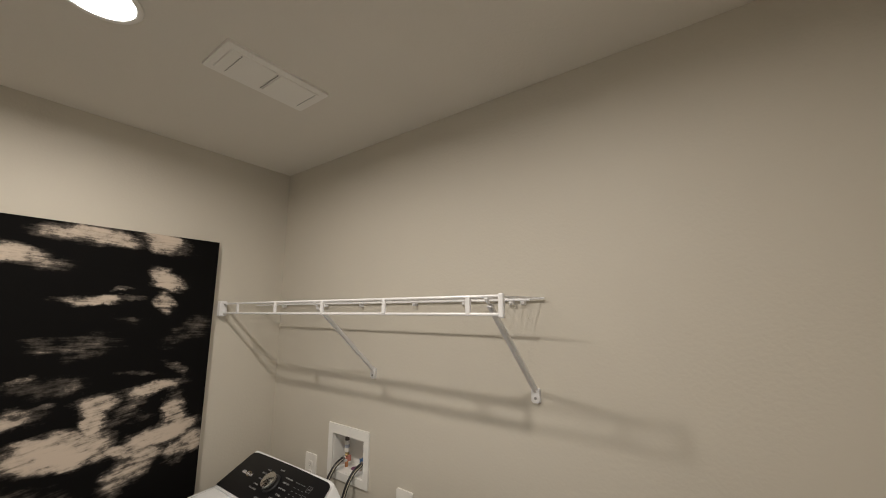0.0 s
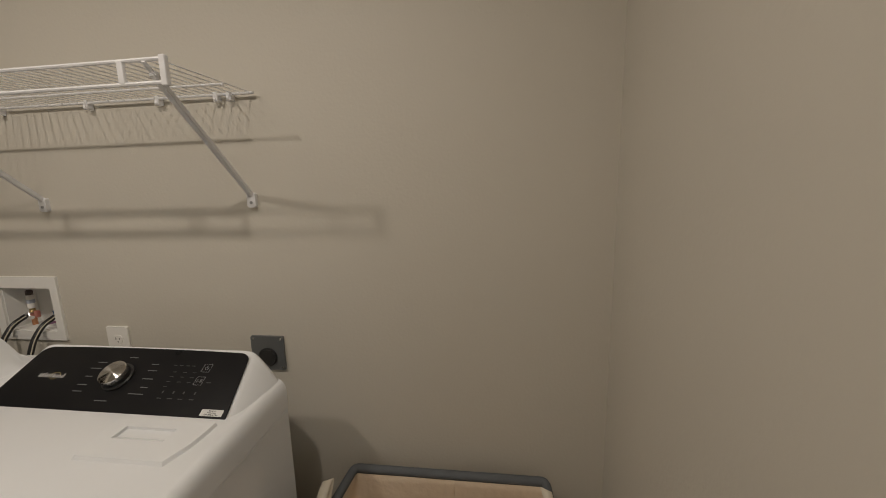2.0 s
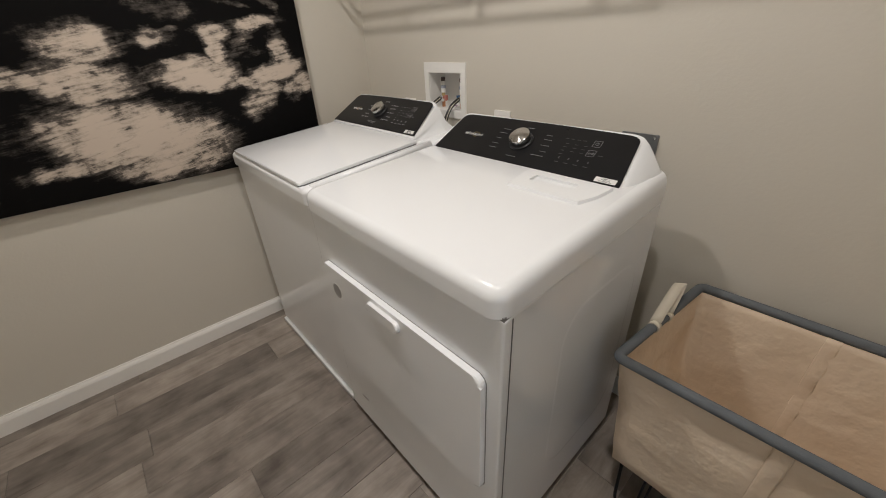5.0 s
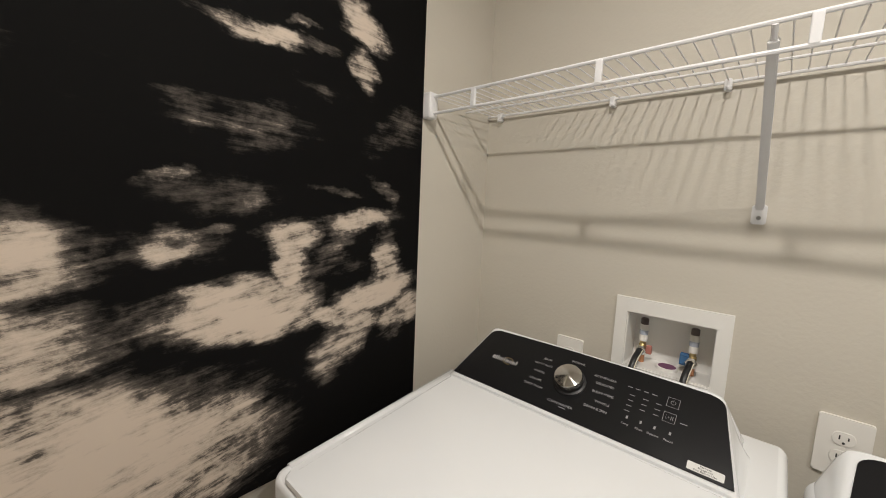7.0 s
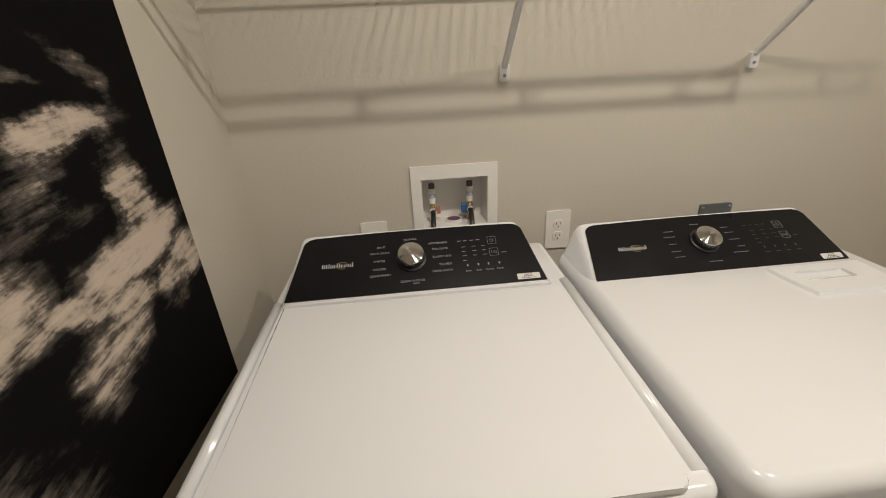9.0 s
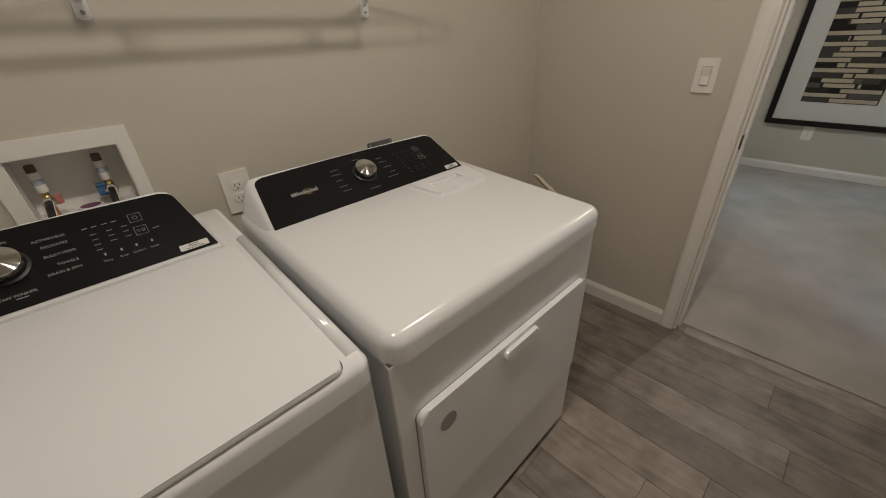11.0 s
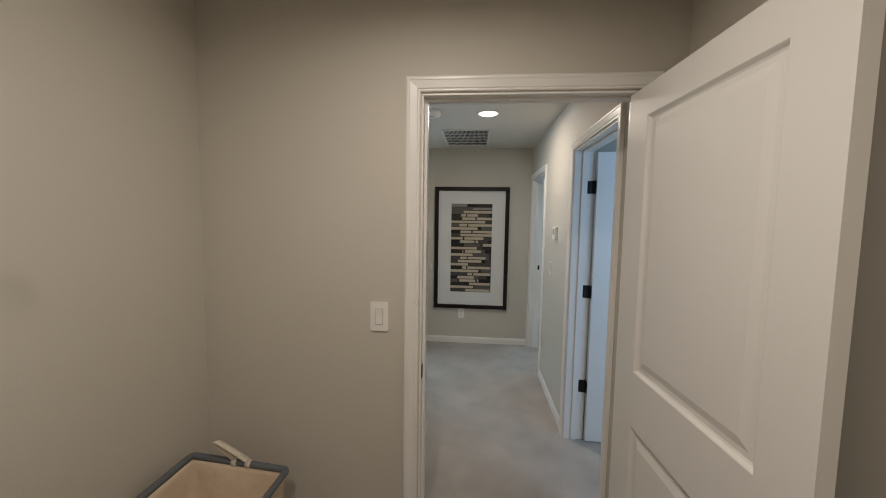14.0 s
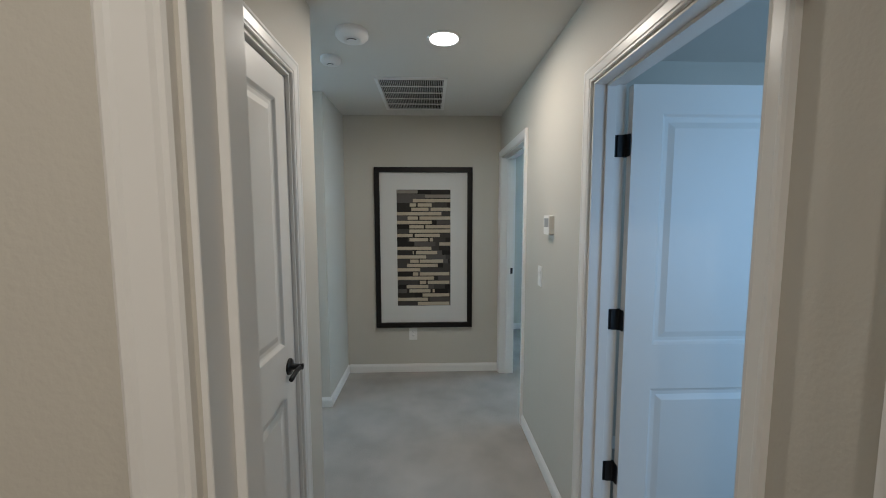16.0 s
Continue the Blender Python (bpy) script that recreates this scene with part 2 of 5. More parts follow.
def lathe(profile, m=None, n=32, bm=None):
    """Revolve (radius, height) pairs about z."""
    bm = bm or bmesh.new()
    m = m or Matrix.Identity(4)
    rings = []
    for r, z in profile:
        if r < 1e-6:
            rings.append([bm.verts.new(m @ Vector((0, 0, z)))])
        else:
            rings.append([bm.verts.new(m @ Vector((r * math.cos(2 * math.pi * i / n), r * math.sin(2 * math.pi * i / n), z))) for i in range(n)])
    for a, b in zip(rings, rings[1:]):
        for i in range(n):
            j = (i + 1) % n
            if len(a) == 1 and len(b) == 1:
                continue
            if len(a) == 1:
                bm.faces.new((a[0], b[j], b[i]))
            elif len(b) == 1:
                bm.faces.new((a[i], a[j], b[0]))
            else:
                bm.faces.new((a[i], a[j], b[j], b[i]))
    bmesh.ops.recalc_face_normals(bm, faces=bm.faces)
    return bm


def tube(points, r, n=8, closed=False, bm=None, squash=1.0):
    """A round bar along a line of points."""
    bm = bm or bmesh.new()
    pts = [Vector(p) for p in points]
    k = len(pts)
    rings = []
    up = None
    for i, p in enumerate(pts):
        a = pts[i - 1] if (i > 0 or closed) else p
        b = pts[(i + 1) % k] if (i < k - 1 or closed) else p
        d = (b - a).normalized()
        if up is None:
            up = d.orthogonal().normalized()
        else:
            up = (up - d * up.dot(d)).normalized()
        side = d.cross(up)
        rings.append([bm.verts.new(p + (up * math.cos(2 * math.pi * j / n) + side * math.sin(2 * math.pi * j / n) * squash) * r) for j in range(n)])
    pairs = list(zip(rings, rings[1:])) + ([(rings[-1], rings[0])] if closed else [])
    for a, b in pairs:
        for j in range(n):
            bm.faces.new((a[j], a[(j + 1) % n], b[(j + 1) % n], b[j]))
    if not closed:
        bm.faces.new(rings[0][::-1])
        bm.faces.new(rings[-1])
    bmesh.ops.recalc_face_normals(bm, faces=bm.faces)
    return bm


def arc(points, r, n=5):
    """Round the inner corners of a line of points."""
    pts = [Vector(p) for p in points]
    out = [pts[0]]
    for a, b, c in zip(pts, pts[1:], pts[2:]):
        u, v = (a - b).normalized(), (c - b).normalized()
        p, q = b + u * r, b + v * r
        for i in range(n + 1):
            t = i / n
            out.append(p * (1 - t) ** 2 + b * 2 * t * (1 - t) + q * t * t)
    out.append(pts[-1])
    return out


def prism(outline, depth, m=None, bevel=0.0, bm=None, seg=2):
    """A flat outline in x, y raised by depth along z, and posed."""
    bm = bm or bmesh.new()
    m = m or Matrix.Identity(4)
    lo = [bm.verts.new(Vector((x, y, 0))) for x, y in outline]
    hi = [bm.verts.new(Vector((x, y, depth))) for x, y in outline]
    k = len(lo)
    top = bm.faces.new(hi)
    bm.faces.new(lo[::-1])
    for i in range(k):
        bm.faces.new((lo[i], lo[(i + 1) % k], hi[(i + 1) % k], hi[i]))
    if bevel:
        bmesh.ops.bevel(bm, geom=list(top.edges), offset=bevel, segments=seg, affect="EDGES", profile=0.5)
    bmesh.ops.transform(bm, matrix=m, verts=bm.verts)
    bmesh.ops.recalc_face_normals(bm, faces=bm.faces)
    return bm


def rounded(x0, x1, y0, y1, r, n=5):
    """A rectangle with round corners; r is one radius or four (from x0 y0 round by x1 y0)."""
    rs = r if isinstance(r, (list, tuple)) else (r, r, r, r)
    pts = []
    for (cx, cy, sx, sy, a), q in zip(((x0, y0, 1, 1, 180), (x1, y0, -1, 1, 270), (x1, y1, -1, -1, 0), (x0, y1, 1, -1, 90)), rs):
        ox, oy = cx + sx * q, cy + sy * q
        if q < 1e-6:
            pts.append((cx, cy))
            continue
        for i in range(n + 1):
            t = radians(a + 90 * i / n)
            pts.append((ox + q * math.cos(t), oy + q * math.sin(t)))
    return pts


def text(name, body, size, m, material, parent, extrude=0.0002, align="CENTER"):
    cu = bpy.data.curves.new(name, "FONT")
    cu.body, cu.size, cu.extrude, cu.align_x, cu.align_y, cu.resolution_u = body, size, extrude, align, "CENTER", 2
    tmp = bpy.data.objects.new(name, cu)
    scene.collection.objects.link(tmp)
    deps = bpy.context.evaluated_depsgraph_get()
    deps.update()
    me = bpy.data.meshes.new_from_object(tmp.evaluated_get(deps))
    bpy.data.objects.remove(tmp)
    me.transform(m)
    me.materials.clear()
    me.materials.append(material)
    ob = new(name, me)
    ob.parent = parent
    return ob


# ---- large structure ----


def slab(name, x0, x1, y0, y1, z0, z1, material, label, category, bevel=0.0):
    return structure(link(name, box(x0, x1, y0, y1, z0, z1, bevel), material), label, category)


def wall_with_openings(name, along, a0, a1, b0, b1, openings, label, z1=H):
    """A wall that runs along x or y from a0 to a1, b0 to b1 thick; openings: (from, to, top)."""
    bm = bmesh.new()
    at = a0
    spans = []
    for o0, o1, top in sorted(openings):
        spans.append((at, o0, 0, z1))
        spans.append((o0, o1, top, z1))
        at = o1
    spans.append((at, a1, 0, z1))
    for s0, s1, z0, zz in spans:
        if s1 - s0 < 1e-4:
            continue
        if along == "x":
            box(s0, s1, b0, b1, z0, zz, bm=bm)
        else:
            box(b0, b1, s0, s1, z0, zz, bm=bm)
    bmesh.ops.remove_doubles(bm, verts=bm.verts, dist=0.0001)
    return structure(link(name, bm, M_WALL), label, "wall")


T = 0.102
WALL_LABEL = "matte greige painted drywall with fine roller texture"
DOOR_TOP = 2.050
LD0, LD1 = -1.752, -0.932          # laundry doorway, along y
LEFT0, LEFT1 = 2.897, 3.612         # closed door on the hall's left wall, along x
RIGHT0, RIGHT1 = 2.878, 3.672        # open bedroom door on the hall's right wall
FAR0, FAR1 = 4.765, 5.605          # far doorway on the hall's right wall
LAND0, LAND1, LANDY = 3.90, 5.022, -0.35

BX0, BX1, BZ0, BZ1 = 0.546, 0.743, 1.007, 1.155   # recess of the water outlet box
bm = bmesh.new()
box(-T, BX0, 0.0, T, 0, H, bm=bm)
box(BX1, W + T, 0.0, T, 0, H, bm=bm)
box(BX0, BX1, 0.0, T, 0, BZ0, bm=bm)
box(BX0, BX1, 0.0, T, BZ1, H, bm=bm)
structure(link("wall_back", bm, M_WALL), WALL_LABEL, "wall")
wall_with_openings("wall_left", "y", -D, 0.0, XL - T, XL, [], WALL_LABEL)
wall_with_openings("wall_front", "x", -T, W + T, -D - T, -D, [], WALL_LABEL)
wall_with_openings("wall_right", "y", -D, 0.0, W, W + T, [(LD0, LD1, DOOR_TOP)], WALL_LABEL)
# hall
X0 = W + T
wall_with_openings("wall_hall_left", "x", X0, LAND0, HALL_L, HALL_L + T, [(LEFT0, LEFT1, DOOR_TOP)], WALL_LABEL)
wall_with_openings("wall_hall_right", "x", X0, HALL_E + T, HALL_R - 0.125, HALL_R, [(RIGHT0, RIGHT1, DOOR_TOP), (FAR0, FAR1, DOOR_TOP)], WALL_LABEL)
wall_with_openings("wall_hall_end", "y", HALL_R, LANDY + T, HALL_E, HALL_E + T, [], WALL_LABEL)
wall_with_openings("wall_landing_far", "x", LAND1, HALL_E, LANDY, LANDY + T, [], WALL_LABEL)
wall_with_openings("wall_landing_side", "y", LANDY + T, 1.8, LAND1, LAND1 + T, [], WALL_LABEL)
wall_with_openings("wall_landing_near", "y", HALL_L + T, 1.8, LAND0 - T, LAND0, [], WALL_LABEL)
wall_with_openings("wall_landing_end", "x", LAND0 - T, LAND1 + T, 1.8, 1.8 + T, [], WALL_LABEL)
wall_with_openings("wall_closet_back", "x", X0, LAND0 - T, 0.0, T, [], WALL_LABEL)
# rooms beyond the hall's right wall
BR = HALL_R - 0.125
wall_with_openings("wall_bedroom_near", "y", -4.6, BR, 2.0 - T, 2.0, [], WALL_LABEL)
wall_with_openings("wall_bedroom_far", "y", -4.6, BR, 4.42, 4.42 + T, [], WALL_LABEL)
wall_with_openings("wall_bedroom_end", "x", 2.0 - T, 7.0 + T, -4.6 - T, -4.6, [], WALL_LABEL)
wall_with_openings("wall_study_far", "y", -4.6, BR, 7.0, 7.0 + T, [], WALL_LABEL)
wall_with_openings("wall_study_front", "x", HALL_E + T, 7.0 + T, BR, HALL_R, [], WALL_LABEL)

slab("floor", XL - T, W + T * 0.5 + 0.02, -D - T, T, -0.12, -0.0028, M_GROUT, "wood-look plank tile floor in grey brown", "floor")
slab("floor_hall_carpet", W + T * 0.5 + 0.02, 7.2, -4.75, 1.95, -0.12, 0.004, M_CARPET, "soft beige grey cut-pile carpet", "carpet")
slab("floor_bedroom_carpet", 2.0 - T, W + T * 0.5 + 0.02, -4.75, -D - T, -0.12, 0.004, M_CARPET, "soft beige grey cut-pile carpet", "carpet")
slab("ceiling_bedroom", 2.0 - T, W + T, -4.75, -D - T, H, H + 0.1, M_CEIL, "matte painted drywall ceiling", "ceiling")
slab("ceiling_laundry", -T, W + T, -D - T, T, H, H + 0.1, M_CEIL, "matte painted drywall ceiling", "ceiling")
slab("ceiling_hall", W + T, 7.2, -4.75, 1.95, H, H + 0.1, M_CEIL, "matte painted drywall ceiling", "ceiling")

# ---- baseboards, casings and doors ----


def baseboard(name, x0, y0, x1, y1, side):
    """A moulded skirting board from one floor point to another; side: the way it stands out from the wall."""
    d = Vector((x1 - x0, y1 - y0, 0))
    n = Vector(side)
    bm = bmesh.new()
    prof = [(0, 0), (0.013, 0), (0.013, 0.060), (0.010, 0.070), (0.006, 0.077), (0.005, 0.083), (0, 0.083)]
    a = [bm.verts.new(Vector((x0, y0, 0)) + n.to_3d() * u + Vector((0, 0, v))) for u, v in prof]
    b = [bm.verts.new(w.co + d) for w in a]
    k = len(a)
    for i in range(k):
        bm.faces.new((a[i], a[(i + 1) % k], b[(i + 1) % k], b[i]))
    bm.faces.new(a)
    bm.faces.new(b[::-1])
    bmesh.ops.recalc_face_normals(bm, faces=bm.faces)
    return structure(link(name, bm, M_TRIM), "white painted skirting board along the wall", "baseboard")


CAS = 0.063
baseboard("baseboard_back", XL, 0.0, W, 0.0, (0, -1, 0))
baseboard("baseboard_left", XL, -D, XL, -0.013, (1, 0, 0))
baseboard("baseboard_front", XL + 0.013, -D, W, -D, (0, 1, 0))
baseboard("baseboard_right_a", W, LD1 + CAS, W, -0.013, (-1, 0, 0))
baseboard("baseboard_right_b", W, -D + 0.013, W, LD0 - CAS, (-1, 0, 0))
baseboard("baseboard_hall_left_a", X0, HALL_L, LEFT0 - CAS, HALL_L, (0, -1, 0))
baseboard("baseboard_hall_left_b", LEFT1 + CAS, HALL_L, LAND0 + 0.013, HALL_L, (0, -1, 0))
baseboard("baseboard_landing_near", LAND0, HALL_L, LAND0, 1.8, (1, 0, 0))
baseboard("baseboard_landing_side", LAND1, LANDY - 0.013, LAND1, 1.8, (-1, 0, 0))
baseboard("baseboard_landing_far", LAND1, LANDY, HALL_E, LANDY, (0, -1, 0))
baseboard("baseboard_hall_end", HALL_E, HALL_R, HALL_E, LANDY - 0.013, (-1, 0, 0))
baseboard("baseboard_hall_right_a", X0, HALL_R, RIGHT0 - CAS, HALL_R, (0, 1, 0))
baseboard("baseboard_hall_right_b", RIGHT1 + CAS, HALL_R, FAR0 - CAS, HALL_R, (0, 1, 0))
baseboard("baseboard_study", HALL_E + T, BR, 7.0, BR, (0, -1, 0))
baseboard("baseboard_study_far", 7.0, -4.6, 7.0, BR - 0.013, (-1, 0, 0))
baseboard("baseboard_bedroom", 4.42, -4.6, 4.42, BR, (-1, 0, 0))

CASING = [(0.006, 0), (0.006, 0.009), (0.009, 0.012), (0.015, 0.012), (0.019, 0.0150), (0.046, 0.0175), (0.050, 0.0195), (0.057, 0.0195), (CAS, 0.015), (CAS, 0)]


def casing(parent, axis, o0, o1, top, plane, out):
    """A mitred casing round an opening on one face of a wall; out: +1 or -1 along the other axis."""
    bm = bmesh.new()
    rows = []
    for u, v in CASING:
        pts = [(o0 - u, 0.0), (o0 - u, top + u), (o1 + u, top + u), (o1 + u, 0.0)]
        rows.append([bm.verts.new((a, plane + out * v, z) if axis == "x" else (plane + out * v, a, z)) for a, z in pts])
    for r, s in zip(rows, rows[1:]):
        for i in range(3):
            bm.faces.new((r[i], r[i + 1], s[i + 1], s[i]))
    bmesh.ops.recalc_face_normals(bm, faces=bm.faces)
    return part("casing", bm, M_TRIM, parent)


def jambs(parent, axis, o0, o1, top, p0, p1, stop):
    """The lining of an opening between wall faces p0 and p1, with a door stop at stop."""
    t = 0.006

    def b(name, a0, a1, q0, q1, z0, z1):
        bm = box(a0, a1, q0, q1, z0, z1, 0.001, 1) if axis == "x" else box(q0, q1, a0, a1, z0, z1, 0.001, 1)
        part(name, bm, M_TRIM, parent)

    b("jamb", o0 - 0.001, o0 + t, p0 - 0.002, p1 + 0.002, 0, top - t)
    b("jamb", o1 - t, o1 + 0.001, p0 - 0.002, p1 + 0.002, 0, top - t)
    b("jamb_head", o0, o1, p0 - 0.002, p1 + 0.002, top - t, top + 0.001)
    s0, s1 = stop
    b("door_stop", o0 + t, o0 + t + 0.011, s0, s1, 0, top - t)
    b("door_stop", o1 - t - 0.011, o1 - t, s0, s1, 0, top - t)
    b("door_stop", o0 + t + 0.011, o1 - t - 0.011, s0, s1, top - t - 0.011, top - t)


def leaf_mesh(w, h, t=0.035, stile=0.093, panels=((0.22, 0.822), (1.022, 1.918))):
    """A two-panel moulded door: hinge edge at x = 0, faces at y = 0 and y = -t."""
    bm = bmesh.new()
    loops = ((0.0, 0.0), (0.003, 0.0020), (0.010, 0.0090), (0.016, 0.0115), (0.030, 0.0115), (0.040, 0.0085), (0.054, 0.0045))
    for side in (0, 1):
        def P(x, z, d):
            return bm.verts.new((x, -d if side == 0 else -t + d, z))

        def quad(x0, x1, z0, z1, d=0.0):
            bm.faces.new((P(x0, z0, d), P(x1, z0, d), P(x1, z1, d), P(x0, z1, d)))

        quad(0, stile, 0, h)
        quad(w - stile, w, 0, h)
        z = 0
        for p0, p1 in panels:
            quad(stile, w - stile, z, p0)
            z = p1
            prev = None
            for ins, d in loops:
                x0, x1, z0, z1 = stile + ins, w - stile - ins, p0 + ins, p1 - ins
                ring = [P(x0, z0, d), P(x1, z0, d), P(x1, z1, d), P(x0, z1, d)]
                if prev:
                    for i in range(4):
                        bm.faces.new((prev[i], prev[(i + 1) % 4], ring[(i + 1) % 4], ring[i]))
                prev = ring
            bm.faces.new(prev)
        quad(stile, w - stile, z, h)
    c = [[bm.verts.new((x, y, zz)) for x, y in ((0, 0), (w, 0), (w, -t), (0, -t))] for zz in (0, h)]
    for i in (1, 3):
        bm.faces.new((c[0][i], c[0][(i + 1) % 4], c[1][(i + 1) % 4], c[1][i]))
    bm.faces.new(c[0])
    bm.faces.new(c[1])
    bmesh.ops.remove_doubles(bm, verts=bm.verts, dist=0.0002)
    bmesh.ops.recalc_face_normals(bm, faces=bm.faces)
    return bm


def lever(parent, m, flip=1):
    """A black lever handle on a round rose; out of the face along local z, lever along x."""
    bm = lathe([(0, 0), (0.032, 0), (0.032, 0.004), (0.028, 0.009), (0.012, 0.011), (0.010, 0.045), (0.012, 0.052), (0, 0.055)], m, 24)
    pts = [m @ Vector((flip * x, y, 0.046)) for x, y in ((-0.008, 0.0), (0.012, 0.001), (0.035, 0.004), (0.06, 0.003), (0.085, -0.002), (0.108, -0.006))]
    tube(pts, 0.0085, 10, bm=bm, squash=0.75)
    return part("door_handle", bm, M_BLACKMT, parent, "matte black lever handle", smooth=True)


def hinge(parent, m):
    """Two leaves and a knuckle; the pin stands on local z, the leaves lie along +x and +y."""
    bm = bmesh.new()
    bm2 = prism(rounded(0.0, 0.030, -0.044, 0.044, (0, 0.008, 0.008, 0)), 0.003)
    turn(bm2, m @ pose(0.004, -0.0015, 0, 90, 0, 0))
    lathe([(0, -0.046), (0.0065, -0.046), (0.0065, 0.046), (0, 0.046)], m, 12, bm)
    me = bpy.data.meshes.new("tmp")
    bm2.to_mesh(me)
    bm2.free()
    bm.from_mesh(me)
    bpy.data.meshes.remove(me)
    bm3 = prism(rounded(0.0, 0.030, -0.044, 0.044, (0, 0.008, 0.008, 0)), 0.003)
    turn(bm3, m @ pose(0.0015, 0.004, 0, 90, 0, 90))
    me = bpy.data.meshes.new("tmp")
    bm3.to_mesh(me)
    bm3.free()
    bm.from_mesh(me)
    bpy.data.meshes.remove(me)
    return part("hinge", bm, M_BLACKMT, parent, "matte black butt hinge")


def hung_leaf(parent, m, w, h, stile=0.093, panels=((0.22, 0.822), (1.022, 1.918))):
    ob = part("door_leaf", leaf_mesh(w, h, stile=stile, panels=panels), M_DOOR, parent)
    ob.matrix_local = m
    return ob


def doorway(name, label):
    return structure(new(name), label, "door")


# laundry door, opened into the room a little past a right angle
d1 = doorway("door_1", "white two-panel interior door standing open, with black lever")
jambs(d1, "y", LD0, LD1, DOOR_TOP, W, W + T, (W + 0.038, W + 0.075))
casing(d1, "y", LD0, LD1, DOOR_TOP, W, -1)
casing(d1, "y", LD0, LD1, DOOR_TOP, W + T, 1)
LW = 0.800
leaf = hung_leaf(d1, pose(W + 0.004, LD0 + 0.040, 0.012, 0, 0, 183.3) @ Matrix.Translation((0, 0.035, 0)), LW, 2.020, 0.130)
lever(leaf, pose(LW - 0.062, -0.035, 0.935, 90, 0, 0), -1)
lever(leaf, pose(LW - 0.062, 0.0, 0.935, -90, 0, 0), -1)
part("strike_plate", prism(rounded(-0.014, 0.014, -0.028, 0.028, 0.006), 0.002, pose(W + 0.022, LD1 - 0.006, 0.935, 90, 0, 0)), M_BLACKMT, d1, "black strike plate in the jamb")

# closed closet door on the hall's left wall
d2 = doorway("door_2", "closed white two-panel closet door with black lever")
jambs(d2, "x", LEFT0, LEFT1, DOOR_TOP, HALL_L, HALL_L + T, (HALL_L + 0.050, HALL_L + 0.085))
casing(d2, "x", LEFT0, LEFT1, DOOR_TOP, HALL_L, -1)
leaf = hung_leaf(d2, pose(LEFT0 + 0.009, HALL_L + 0.012, 0.014, 0, 0, 0) @ Matrix.Translation((0, 0.035, 0)), LEFT1 - LEFT0 - 0.018, 2.018)
lever(leaf, pose(LEFT1 - LEFT0 - 0.018 - 0.062, -0.035, 0.93, 90, 0, 0), -1)

# bedroom door, opened inward at a right angle
d3 = doorway("door_3", "white two-panel bedroom door standing open on black hinges")
jambs(d3, "x", RIGHT0, RIGHT1, DOOR_TOP, BR, HALL_R, (BR + 0.040, BR + 0.078))
casing(d3, "x", RIGHT0, RIGHT1, DOOR_TOP, HALL_R, 1)
casing(d3, "x", RIGHT0, RIGHT1, DOOR_TOP, BR, -1)
leaf = hung_leaf(d3, pose(RIGHT1 - 0.010, BR - 0.014, 0.014, 0, 0, -90) @ Matrix.Translation((0, 0, 0)), RIGHT1 - RIGHT0 - 0.018, 2.018, 0.122, ((0.22, 0.775), (0.965, 1.905)))
for z in (0.40, 1.08, 1.80):
    hinge(d3, pose(RIGHT1 - 0.010, BR - 0.006, z, 0, 0, 180) @ Matrix.Scale(-1, 4, (0, 1, 0)) @ Matrix.Scale(1, 4))
    part("hinge_plate", prism(rounded(-0.040, 0.0, -0.044, 0.044, (0.008, 0, 0, 0.008)), 0.003, pose(RIGHT1 - 0.006, BR + 0.0, z, 90, 0, -90)), M_BLACKMT, d3, "matte black hinge plate")

# far doorway, its leaf folded away inside
d4 = doorway("door_4", "open white cased doorway into a daylit room")
jambs(d4, "x", FAR0, FAR1, DOOR_TOP, BR, HALL_R, (BR + 0.040, BR + 0.078))
casing(d4, "x", FAR0, FAR1, DOOR_TOP, HALL_R, 1)
leaf = hung_leaf(d4, pose(FAR0 + 0.010, BR - 0.014, 0.014, 0, 0, -93) @ Matrix.Translation((0, 0.035, 0)), FAR1 - FAR0 - 0.018, 2.018, 0.118)
part("strike_plate", prism(rounded(-0.014, 0.014, -0.028, 0.028, 0.006), 0.002, pose(FAR1 - 0.006, BR + 0.030, 1.0, 90, 0, -90)), M_BLACKMT, d4, "black strike plate in the jamb")

# ---- washer and dryer ----


def face_pose(xc, FACE_Y0, FACE_Z0, FACE_Y1, FACE_Z1):
    """The console's sloping plane: x across, y up the slope, z out of it."""
    v = Vector((0, FACE_Y1 - FACE_Y0, FACE_Z1 - FACE_Z0)).normalized()
    n = Vector((1, 0, 0)).cross(v)
    m = Matrix.Identity(4)
    for i in range(3):
        m[i][0], m[i][1], m[i][2] = (1, 0, 0)[i], v[i], n[i]
        m[i][3] = (xc, FACE_Y0, FACE_Z0)[i]
    return m


